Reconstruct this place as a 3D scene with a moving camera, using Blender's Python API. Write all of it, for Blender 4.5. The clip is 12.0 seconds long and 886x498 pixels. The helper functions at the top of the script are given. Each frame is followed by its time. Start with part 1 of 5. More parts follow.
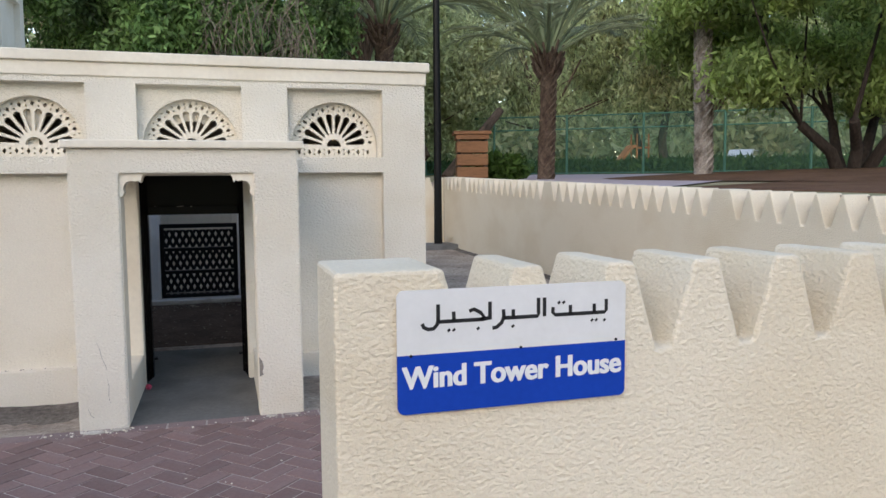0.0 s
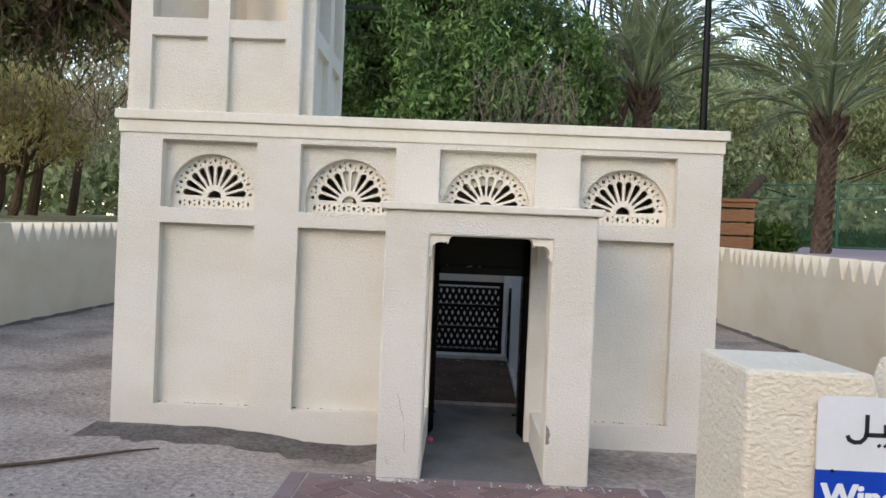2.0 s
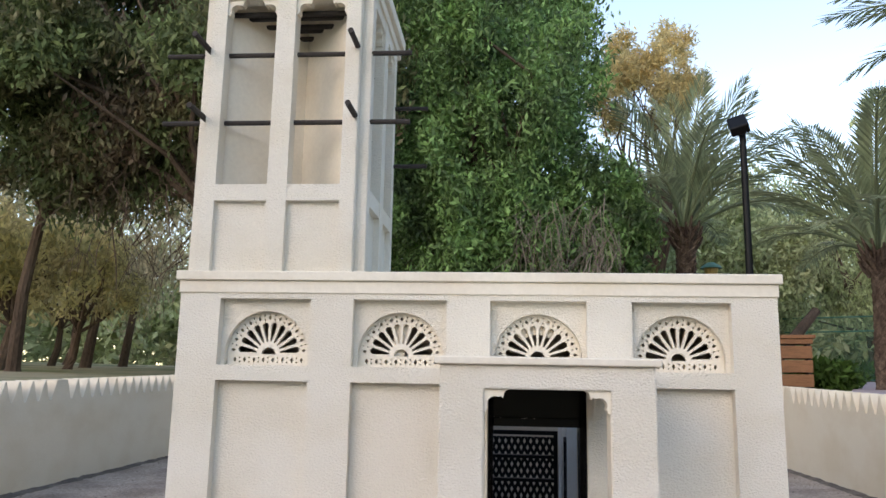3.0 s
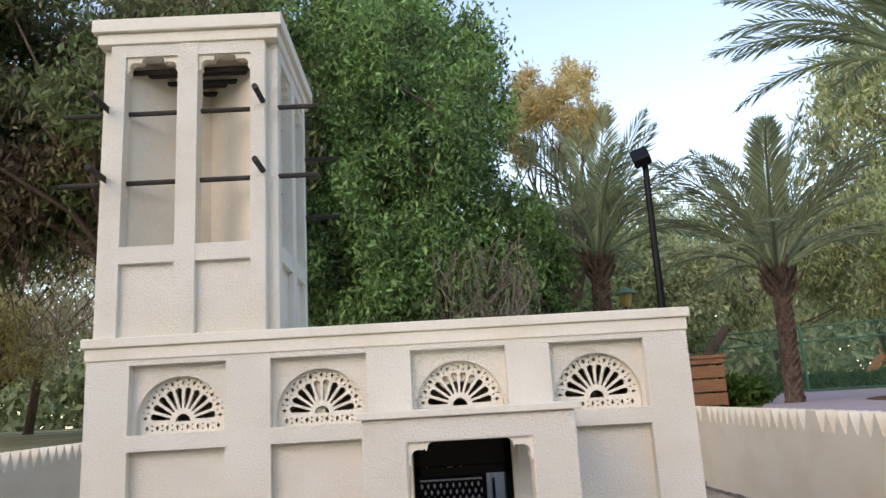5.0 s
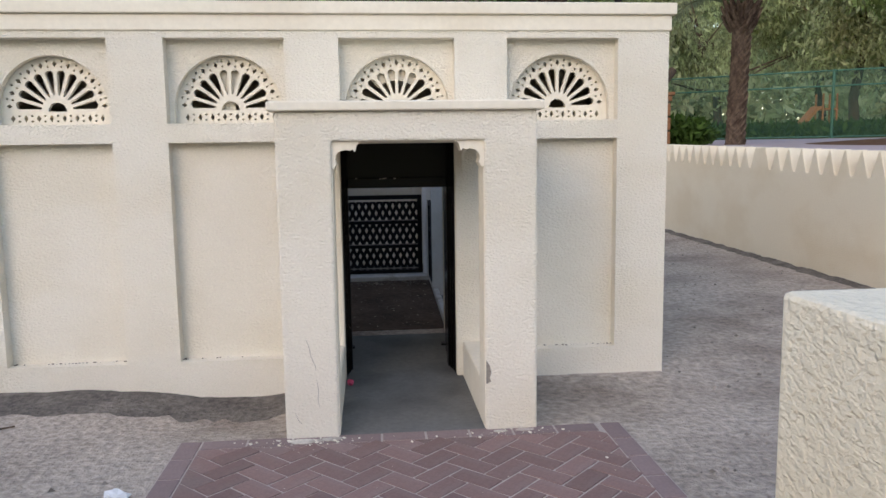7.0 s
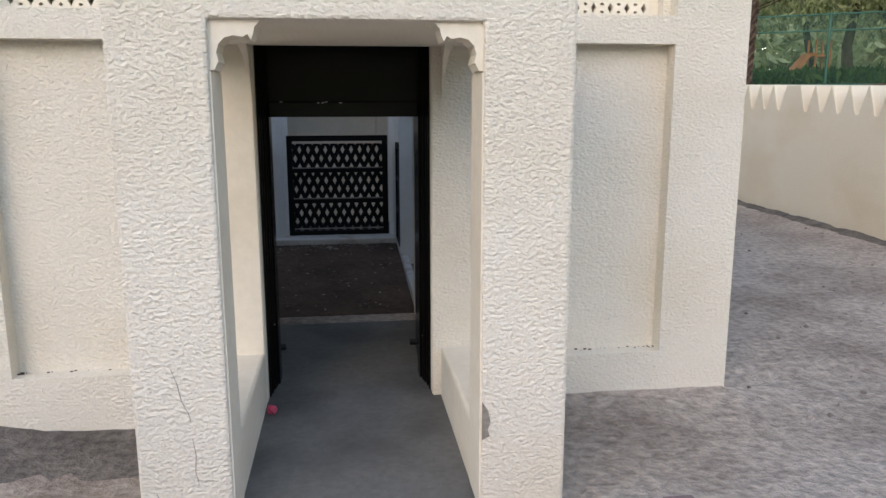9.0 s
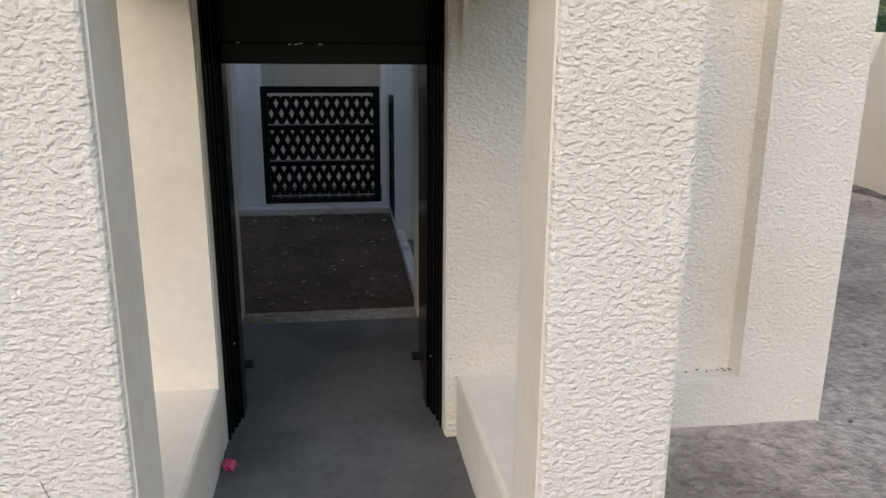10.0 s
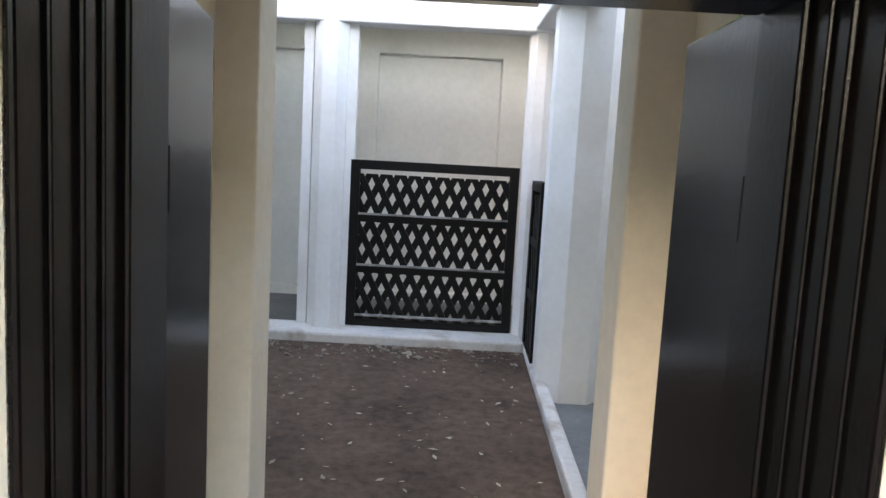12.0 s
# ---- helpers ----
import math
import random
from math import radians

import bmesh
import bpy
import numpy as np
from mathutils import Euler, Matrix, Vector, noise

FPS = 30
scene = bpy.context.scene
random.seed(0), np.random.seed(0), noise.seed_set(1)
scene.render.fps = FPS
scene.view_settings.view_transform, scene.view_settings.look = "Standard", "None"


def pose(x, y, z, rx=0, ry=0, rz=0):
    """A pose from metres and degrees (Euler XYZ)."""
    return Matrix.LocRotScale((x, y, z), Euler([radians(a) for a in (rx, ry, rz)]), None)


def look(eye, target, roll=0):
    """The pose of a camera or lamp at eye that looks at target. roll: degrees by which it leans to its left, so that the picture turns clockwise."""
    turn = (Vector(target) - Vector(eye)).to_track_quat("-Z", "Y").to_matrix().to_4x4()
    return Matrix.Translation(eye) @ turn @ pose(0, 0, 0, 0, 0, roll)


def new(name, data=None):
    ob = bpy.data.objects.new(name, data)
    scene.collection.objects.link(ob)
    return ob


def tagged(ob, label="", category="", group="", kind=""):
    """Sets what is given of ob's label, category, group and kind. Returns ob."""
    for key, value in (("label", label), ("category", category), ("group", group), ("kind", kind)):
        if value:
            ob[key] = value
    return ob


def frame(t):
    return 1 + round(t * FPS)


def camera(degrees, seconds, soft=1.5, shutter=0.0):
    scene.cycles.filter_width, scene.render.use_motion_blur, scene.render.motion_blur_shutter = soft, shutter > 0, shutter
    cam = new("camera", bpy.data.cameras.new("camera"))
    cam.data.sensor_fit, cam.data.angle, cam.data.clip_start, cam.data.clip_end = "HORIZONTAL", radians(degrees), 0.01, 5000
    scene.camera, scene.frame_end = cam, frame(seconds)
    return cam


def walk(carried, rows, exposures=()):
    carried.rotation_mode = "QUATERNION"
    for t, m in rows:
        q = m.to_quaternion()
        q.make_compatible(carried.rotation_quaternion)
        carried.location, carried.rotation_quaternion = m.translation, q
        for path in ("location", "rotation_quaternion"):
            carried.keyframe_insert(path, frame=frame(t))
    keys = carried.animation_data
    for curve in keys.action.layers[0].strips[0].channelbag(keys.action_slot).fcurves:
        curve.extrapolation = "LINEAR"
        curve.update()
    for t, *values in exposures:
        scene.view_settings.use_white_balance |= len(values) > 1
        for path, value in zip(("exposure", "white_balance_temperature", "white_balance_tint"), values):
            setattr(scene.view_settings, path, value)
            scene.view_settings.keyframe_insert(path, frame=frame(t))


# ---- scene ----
cam = camera(60.8, 12.0)
PATH = [
    (0, (0.083, 0.052, 1.332), (0.638, 1.966, 1.165), -0.5),
    (0.5, (0.029, 0.161, 1.328), (0.702, 2.034, 1.125), 0.3),
    (1, (-0.086, 0.203, 1.329), (0.408, 2.127, 1.091), 1.9),
    (1.5, (-0.232, 0.188, 1.348), (-0.145, 2.18, 1.194), 2.6),
    (2, (-0.273, 0.163, 1.371), (-0.32, 2.162, 1.353), 2.4),
    (2.5, (-0.292, 0.136, 1.407), (-0.397, 2.126, 1.574), 2.5),
    (3, (-0.325, 0.123, 1.443), (-0.495, 2.085, 1.791), 1.1),
    (3.2, (-0.324, 0.116, 1.459), (-0.505, 2.061, 1.89), 0.3),
    (4.8, (-0.308, 0.056, 1.544), (-0.326, 1.98, 2.09), -3.4),
    (5, (-0.287, 0.104, 1.534), (-0.244, 2.055, 1.972), -3.3),
    (5.5, (-0.284, 0.163, 1.491), (-0.121, 2.148, 1.675), -2.4),
    (6, (-0.261, 0.348, 1.456), (-0.05, 2.336, 1.499), -1.4),
    (6.5, (-0.23, 0.612, 1.411), (-0.035, 2.602, 1.344), -1.7),
    (7, (-0.274, 0.954, 1.345), (-0.09, 2.93, 1.097), -0.8),
    (7.5, (-0.28, 1.294, 1.303), (-0.093, 3.26, 0.984), 0.1),
    (9.3, (-0.106, 2.695, 1.184), (0.154, 4.633, 0.765), 0.1),
    (9.5, (-0.108, 2.864, 1.175), (0.154, 4.794, 0.721), 0.4),
    (10, (-0.104, 3.264, 1.189), (0.176, 5.178, 0.681), 0.4),
    (10.5, (-0.075, 3.675, 1.195), (0.159, 5.61, 0.748), 1.9),
    (11, (-0.102, 4.064, 1.183), (0.094, 6.001, 0.724), 1.6),
    (11.5, (-0.126, 4.486, 1.115), (0.026, 6.456, 0.807), 2.3),
    (12, (-0.129, 4.901, 0.988), (-0.125, 6.887, 0.747), 3.1),
]
walk(cam, [(t, look(eye, target, roll)) for t, eye, target, roll in PATH], exposures=[(0, 1.55, 7650, 13), (2.5, 1.6, 7700, 15), (5.5, 1.56, 7850, 18), (7.5, 1.68, 7850, 14), (9.5, 1.75, 7800, 14), (10.5, 1.75, 8100, 15), (11, 2.1, 8500, 15), (11.5, 2.75, 9500, 20), (12, 4.05, 8600, 16)])

# ---- world and light ----
world = bpy.data.worlds.new("world")
scene.world = world
world.use_nodes = True
wn = world.node_tree
sky = wn.nodes.new("ShaderNodeTexSky")
sky.sky_type, sky.sun_disc = "NISHITA", False
sky.sun_elevation, sky.sun_rotation = radians(26), radians(-148)
sky.air_density, sky.dust_density, sky.ozone_density = 1.0, 0.5, 1.0
wn.nodes["Background"].inputs["Strength"].default_value = 0.15
wn.links.new(sky.outputs[0], wn.nodes["Background"].inputs["Color"])
sun_data = bpy.data.lights.new("sun", "SUN")
sun_data.energy, sun_data.angle, sun_data.color = 0.14, radians(50), (1.0, 0.74, 0.45)
sun = new("sun", sun_data)
sun.matrix_world = look((-14.5, -23.2, 13.4), (0, 0, 0))


# ---- materials ----
def material(name, color, rough=0.8, vary=0.12, scale=8.0, fine=60.0, bump=0.3, dist=0.004, stretch=(1, 1, 1),
             second=None, metal=0.0, spec=0.5, mask=(0.45, 0.65), rand=0.0, trans=0.0, rough_cast=0.0):
    """A procedural surface: two scales of colour variation, stains of a second colour, and relief."""
    m = bpy.data.materials.new(name)
    m.use_nodes = True
    nt = m.node_tree
    n, l = nt.nodes, nt.links
    b = n["Principled BSDF"]
    geo = n.new("ShaderNodeTexCoord")
    mp = n.new("ShaderNodeMapping")
    mp.inputs["Scale"].default_value = stretch
    l.new(geo.outputs["Object"], mp.inputs["Vector"])
    big = n.new("ShaderNodeTexNoise")
    big.inputs["Scale"].default_value, big.inputs["Detail"].default_value = scale, 5
    small = n.new("ShaderNodeTexNoise")
    small.inputs["Scale"].default_value, small.inputs["Detail"].default_value = fine, 4
    small.inputs["Roughness"].default_value = 0.6
    for t in (big, small):
        l.new(mp.outputs[0], t.inputs["Vector"])
    mix = n.new("ShaderNodeMix")
    mix.data_type = "RGBA"
    ramp = n.new("ShaderNodeMapRange")
    ramp.inputs[1].default_value, ramp.inputs[2].default_value = mask
    l.new(big.outputs[0], ramp.inputs[0])
    l.new(ramp.outputs[0], mix.inputs["Factor"])
    mix.inputs["A"].default_value = (*color, 1)
    mix.inputs["B"].default_value = (*(second or [c * (1 - vary) for c in color]), 1)
    hsv = n.new("ShaderNodeHueSaturation")
    rng = n.new("ShaderNodeMapRange")
    rng.inputs[1].default_value, rng.inputs[2].default_value = 0.3, 0.7
    rng.inputs[3].default_value, rng.inputs[4].default_value = 1 - vary, 1 + vary
    l.new(small.outputs[0], rng.inputs[0])
    last = rng.outputs[0]
    if rand:
        info = n.new("ShaderNodeObjectInfo")
        isl = n.new("ShaderNodeNewGeometry")
        add = n.new("ShaderNodeMath")
        add.operation = "ADD"
        l.new(info.outputs["Random"], add.inputs[0])
        l.new(isl.outputs["Random Per Island"], add.inputs[1])
        fr = n.new("ShaderNodeMath")
        fr.operation = "FRACT"
        l.new(add.outputs[0], fr.inputs[0])
        r2 = n.new("ShaderNodeMapRange")
        r2.inputs[3].default_value, r2.inputs[4].default_value = 1 - rand, 1 + rand
        l.new(fr.outputs[0], r2.inputs[0])
        mul = n.new("ShaderNodeMath")
        mul.operation = "MULTIPLY"
        l.new(last, mul.inputs[0])
        l.new(r2.outputs[0], mul.inputs[1])
        last = mul.outputs[0]
    l.new(last, hsv.inputs["Value"])
    l.new(mix.outputs["Result"], hsv.inputs["Color"])
    l.new(hsv.outputs[0], b.inputs["Base Color"])
    b.inputs["Roughness"].default_value, b.inputs["Metallic"].default_value = rough, metal
    b.inputs["Specular IOR Level"].default_value = spec
    if bump:
        bp = n.new("ShaderNodeBump")
        bp.inputs["Strength"].default_value, bp.inputs["Distance"].default_value = bump, dist
        l.new(small.outputs[0], bp.inputs["Height"])
        l.new(bp.outputs[0], b.inputs["Normal"])
        if rough_cast:
            cast = n.new("ShaderNodeTexNoise")
            cast.inputs["Scale"].default_value, cast.inputs["Detail"].default_value = 64, 3
            cast.inputs["Distortion"].default_value = 0.25
            l.new(mp.outputs[0], cast.inputs["Vector"])
            cr = n.new("ShaderNodeMapRange")
            cr.interpolation_type = "SMOOTHSTEP"
            cr.inputs[1].default_value, cr.inputs[2].default_value = 0.30, 0.68
            l.new(cast.outputs[0], cr.inputs[0])
            b2 = n.new("ShaderNodeBump")
            b2.inputs["Strength"].default_value, b2.inputs["Distance"].default_value = 1.0, rough_cast
            l.new(cr.outputs[0], b2.inputs["Height"])
            l.new(bp.outputs[0], b2.inputs["Normal"])
            l.new(b2.outputs[0], b.inputs["Normal"])
    if trans:
        tr = n.new("ShaderNodeBsdfTranslucent")
        l.new(hsv.outputs[0], tr.inputs["Color"])
        ms = n.new("ShaderNodeMixShader")
        ms.inputs[0].default_value = trans
        l.new(b.outputs[0], ms.inputs[1])
        l.new(tr.outputs[0], ms.inputs[2])
        l.new(ms.outputs[0], n["Material Output"].inputs["Surface"])
    return m


STUCCO = material("rough_cream_stucco", (0.80, 0.745, 0.645), 0.9, 0.05, 1.3, 90, 0.5, 0.004, (1, 1, 1.5), second=(0.755, 0.69, 0.575), spec=0.2, rough_cast=0.0036)
YARD = material("rough_tan_yard_stucco", (0.80, 0.715, 0.57), 0.9, 0.05, 1.3, 90, 0.5, 0.004, (1, 1, 1.5), second=(0.745, 0.645, 0.49), spec=0.2, rough_cast=0.0024)
SMOOTH = material("smooth_cream_render", (0.80, 0.735, 0.62), 0.85, 0.04, 2.0, 30, 0.3, 0.004, second=(0.745, 0.67, 0.55), spec=0.25)
WHITE = material("white_column_paint", (0.80, 0.80, 0.79), 0.7, 0.03, 3.0, 40, 0.15, 0.003, second=(0.73, 0.72, 0.69), spec=0.3)
COURTWALL = material("grey_white_court_plaster", (0.78, 0.765, 0.71), 0.85, 0.04, 2.0, 30, 0.3, 0.004, second=(0.70, 0.68, 0.62), spec=0.25)
KERB = material("chipped_white_kerb_paint", (0.62, 0.59, 0.56), 0.8, 0.08, 9.0, 50, 0.5, 0.006, second=(0.44, 0.38, 0.33), mask=(0.48, 0.66), spec=0.2)
BLACK = material("black_gloss_paint", (0.0032, 0.0029, 0.0029), 0.22, 0.3, 6.0, 90, 0.10, 0.003, second=(0.006, 0.0040, 0.0035), spec=0.20)
BLACKM = material("black_satin_paint", (0.0032, 0.0032, 0.0035), 0.5, 0.3, 6.0, 90, 0.1, 0.002, spec=0.25)
SOIL = material("grey_brown_packed_soil", (0.455, 0.388, 0.332), 0.95, 0.34, 1.1, 24, 1.0, 0.035, second=(0.300, 0.247, 0.208), spec=0.15)
CONCRETE = material("grey_worn_concrete", (0.185, 0.187, 0.184), 0.75, 0.12, 2.5, 50, 0.2, 0.003, second=(0.125, 0.127, 0.125), spec=0.3)
HALLFLOOR = material("dark_worn_concrete", (0.155, 0.156, 0.152), 0.7, 0.15, 2.5, 40, 0.25, 0.003, second=(0.105, 0.105, 0.102), spec=0.3)
LEDGE = material("dusty_grey_ledge", (0.34, 0.33, 0.31), 0.9, 0.2, 14, 60, 0.3, 0.003, second=(0.14, 0.13, 0.12))
CLOD = material("brown_soil_clods", (0.29, 0.25, 0.22), 0.95, 0.3, 9, 60, 0.4, 0.003, second=(0.20, 0.17, 0.145), rand=0.45, spec=0.1)
DARKSOIL = material("dark_damp_soil", (0.145, 0.127, 0.113), 0.95, 0.35, 3.0, 26, 1.0, 0.03, second=(0.21, 0.185, 0.163), spec=0.15)
EARTH = material("dark_red_brown_earth", (0.128, 0.084, 0.062), 0.95, 0.30, 3.0, 26, 0.7, 0.010, second=(0.088, 0.058, 0.044), spec=0.15)
BRICK = material("red_paving_brick", (0.240, 0.150, 0.135), 0.85, 0.12, 2.2, 80, 0.4, 0.003, second=(0.25, 0.180, 0.166), rand=0.16, spec=0.25)
BORDER = material("pale_red_border_brick", (0.255, 0.185, 0.178), 0.85, 0.10, 4.0, 80, 0.4, 0.003, rand=0.10, spec=0.25)
JOINT = material("sandy_joint", (0.47, 0.40, 0.36), 0.95, 0.12, 6, 90, 0.3, 0.003)
BARK = material("brown_bark", (0.13, 0.09, 0.065), 0.95, 0.3, 3.0, 22, 1.0, 0.03, (1, 1, 0.25), spec=0.1)
PALMBARK = material("palm_bark", (0.145, 0.105, 0.08), 0.95, 0.45, 7.0, 24, 1.0, 0.03, (1, 1, 0.6), second=(0.075, 0.05, 0.04), spec=0.1)
LEAF = material("green_leaf", (0.185, 0.320, 0.105), 0.55, 0.2, 0.9, 5, 0, 0, second=(0.075, 0.125, 0.05), rand=0.6, trans=0.3, spec=0.4)
LEAF_DARK = material("dark_olive_leaf", (0.14, 0.18, 0.07), 0.65, 0.15, 0.5, 5, 0, 0, second=(0.21, 0.145, 0.095), rand=0.5, trans=0.3, spec=0.25)
LEAF_YELLOW = material("sunlit_yellow_green_leaf", (0.58, 0.52, 0.25), 0.6, 0.15, 0.5, 5, 0, 0, second=(0.56, 0.47, 0.29), rand=0.4, trans=0.55, spec=0.25)
# Ochre is warm sun on a yellowish crown, kept as leaf colour.
LEAF_OCHRE = material("sunlit_ochre_leaf", (0.70, 0.57, 0.30), 0.7, 0.15, 0.8, 5, 0, 0, second=(0.62, 0.54, 0.30), rand=0.3, trans=0.6, spec=0.2)
LEAF_GREY = material("hanging_grey_green_leaf", (0.48, 0.54, 0.30), 0.65, 0.15, 0.35, 5, 0, 0, second=(0.38, 0.37, 0.20), rand=0.5, trans=0.55, spec=0.25)
LEAF_MOUND = material("fresh_green_leaf", (0.36, 0.47, 0.16), 0.6, 0.15, 0.5, 5, 0, 0, second=(0.22, 0.30, 0.11), rand=0.45, trans=0.5, spec=0.25)
# Air haze over the far trees is put into this pale green.
LEAF_HAZE = material("hazy_pale_green_leaf", (0.48, 0.54, 0.31), 0.7, 0.15, 0.12, 2, 0, 0, second=(0.52, 0.50, 0.29), rand=0.35, trans=0.5, spec=0.15)
DARKBARK = material("dark_grey_bark", (0.055, 0.043, 0.036), 0.95, 0.3, 3.0, 22, 1.0, 0.03, (1, 1, 0.25), spec=0.1)
PALMPALE = material("pale_grey_palm_bark", (0.42, 0.37, 0.33), 0.95, 0.35, 5.0, 30, 1.0, 0.03, (1, 1, 0.8), second=(0.15, 0.12, 0.10), spec=0.1)
FROND = material("palm_frond", (0.29, 0.355, 0.215), 0.5, 0.12, 1.0, 6, 0, 0, second=(0.33, 0.36, 0.21), rand=0.35, trans=0.35, spec=0.35)
GRASS = material("green_grass", (0.07, 0.135, 0.03), 0.7, 0.15, 0.6, 5, 0, 0, rand=0.4, trans=0.3, spec=0.2)
FAR = material("park_ground", (0.36, 0.31, 0.20), 0.95, 0.18, 0.22, 3.5, 0.4, 0.05, second=(0.13, 0.16, 0.06), spec=0.1)
PINK = material("pink_court_surface", (0.47, 0.385, 0.40), 0.8, 0.05, 0.6, 30, 0.1, 0.003, second=(0.46, 0.36, 0.385), spec=0.3)
MULCH = material("red_brown_mulch", (0.17, 0.095, 0.06), 0.95, 0.25, 1.5, 20, 0.9, 0.03, spec=0.1)
FENCE_GREEN = material("green_fence_paint", (0.05, 0.16, 0.11), 0.5, 0.1, 3, 40, 0.05, 0.001)
WOOD = material("orange_brown_wood", (0.27, 0.125, 0.06), 0.7, 0.2, 4, 30, 0.3, 0.004, (1, 1, 6), spec=0.3)
DARKPOLE = material("dark_wooden_pole", (0.035, 0.028, 0.024), 0.8, 0.25, 8, 60, 0.4, 0.003, (1, 1, 0.3))
SIGN_WHITE = material("white_sign_enamel", (0.74, 0.74, 0.74), 0.35, 0.02, 6, 60, 0.03, 0.001, second=(0.70, 0.70, 0.69))
SIGN_BLUE = material("blue_sign_enamel", (0.0015, 0.052, 0.40), 0.5, 0.05, 6, 60, 0.03, 0.001, spec=0.15)
INK = material("black_lettering", (0.012, 0.012, 0.014), 0.45, 0.1, 8, 60, 0, 0)
LETTER = material("white_lettering", (0.78, 0.79, 0.80), 0.4, 0.03, 8, 60, 0, 0)
LITTER = material("dry_leaf_litter", (0.42, 0.34, 0.24), 0.8, 0.2, 6, 40, 0.2, 0.002, rand=0.35)
PAPER = material("white_paper_scrap", (0.75, 0.75, 0.76), 0.7, 0.05, 9, 60, 0.2, 0.003)
PINKPLASTIC = material("pink_plastic", (0.62, 0.06, 0.13), 0.4, 0.05, 9, 60, 0, 0)
ORANGE = material("orange_plastic", (0.62, 0.24, 0.09), 0.5, 0.08, 3, 30, 0, 0)
CARWHITE = material("white_car_paint", (0.75, 0.75, 0.76), 0.3, 0.02, 3, 30, 0, 0)
GLASSDARK = material("dark_car_glass", (0.02, 0.025, 0.03), 0.1, 0.05, 3, 30, 0, 0)
RUBBER = material("black_rubber", (0.02, 0.02, 0.02), 0.8, 0.1, 8, 60, 0, 0)
LAMPGLASS = material("amber_lamp_glass", (0.55, 0.36, 0.12), 0.3, 0.05, 8, 60, 0, 0)
NET = bpy.data.materials.new("green_fence_mesh")
NET.use_nodes = True
_n, _l = NET.node_tree.nodes, NET.node_tree.links
_n["Principled BSDF"].inputs["Base Color"].default_value = (0.06, 0.19, 0.14, 1)
_n["Principled BSDF"].inputs["Roughness"].default_value = 0.6
_t = _n.new("ShaderNodeBsdfTransparent")
_m = _n.new("ShaderNodeMixShader")
_m.inputs[0].default_value = 0.22
_l.new(_t.outputs[0], _m.inputs[1])
_l.new(_n["Principled BSDF"].outputs[0], _m.inputs[2])
_l.new(_m.outputs[0], _n["Material Output"].inputs["Surface"])


# ---- building helpers ----
def mesh_of(name, bm, mat):
    me = bpy.data.meshes.new(name)
    bmesh.ops.recalc_face_normals(bm, faces=bm.faces)
    bm.to_mesh(me)
    bm.free()
    if mat:
        me.materials.append(mat)
    return me


def part(name, bm, mat, parent=None, label=""):
    ob = new(name, mesh_of(name, bm, mat))
    if parent is not None:
        ob.parent = parent
    return tagged(ob, label) if label else ob


def share(name, me, parent, m=None):
    ob = new(name, me)
    ob.parent = parent
    if m is not None:
        ob.matrix_basis = m
    return ob


def thing(name, label, category, at=(0, 0, 0), kind="", group=""):
    ob = new(name)
    ob.location = at
    return tagged(ob, label, category, group, kind)


def structure(name, bm, mat, label, category="", bevel=0.0):
    ob = part(name, bm, mat)
    if bevel:
        soften(ob, bevel)
    return tagged(ob, label, category or name.rstrip("_0123456789").replace("_", " "), "", "structure")


def soften(ob, width, segments=2):
    md = ob.modifiers.new("bevel", "BEVEL")
    md.width, md.segments, md.limit_method, md.angle_limit = width, segments, "ANGLE", radians(40)
    return ob


def add_box(bm, x0, x1, y0, y1, z0, z1, m=None):
    vs = [bm.verts.new((x, y, z)) for z in (z0, z1) for y in (y0, y1) for x in (x0, x1)]
    for f in ((0, 1, 3, 2), (4, 6, 7, 5), (0, 4, 5, 1), (2, 3, 7, 6), (0, 2, 6, 4), (1, 5, 7, 3)):
        bm.faces.new([vs[i] for i in f])
    if m is not None:
        bmesh.ops.transform(bm, matrix=m, verts=vs)
    return vs


def box(*a, m=None):
    bm = bmesh.new()
    add_box(bm, *a, m=m)
    return bm


def add_prism(bm, outline, y0, y1, m=None):
    """An outline in x and z, drawn out along y."""
    a = [bm.verts.new((x, y0, z)) for x, z in outline]
    b = [bm.verts.new((x, y1, z)) for x, z in outline]
    bm.faces.new(a)
    bm.faces.new(b[::-1])
    for i in range(len(a)):
        j = (i + 1) % len(a)
        bm.faces.new((a[i], b[i], b[j], a[j]))
    if m is not None:
        bmesh.ops.transform(bm, matrix=m, verts=a + b)


def add_tube(bm, pts, radii, sides=8, cap=True):
    """A tapered tube along points."""
    pts = [Vector(p) for p in pts]
    rings = []
    for i, p in enumerate(pts):
        d = (pts[min(i + 1, len(pts) - 1)] - pts[max(i - 1, 0)]).normalized()
        u = d.orthogonal().normalized() if abs(d.z) > 0.95 else d.cross(Vector((0, 0, 1))).normalized()
        v = d.cross(u)
        rings.append([bm.verts.new(p + radii[i] * (math.cos(a) * u + math.sin(a) * v)) for a in [2 * math.pi * k / sides for k in range(sides)]])
    for r, q in zip(rings, rings[1:]):
        for k in range(sides):
            bm.faces.new((r[k], r[(k + 1) % sides], q[(k + 1) % sides], q[k]))
    if cap:
        bm.faces.new(rings[0][::-1])
        bm.faces.new(rings[-1])


def tube(pts, radii, sides=8):
    bm = bmesh.new()
    add_tube(bm, pts, radii, sides)
    return bm


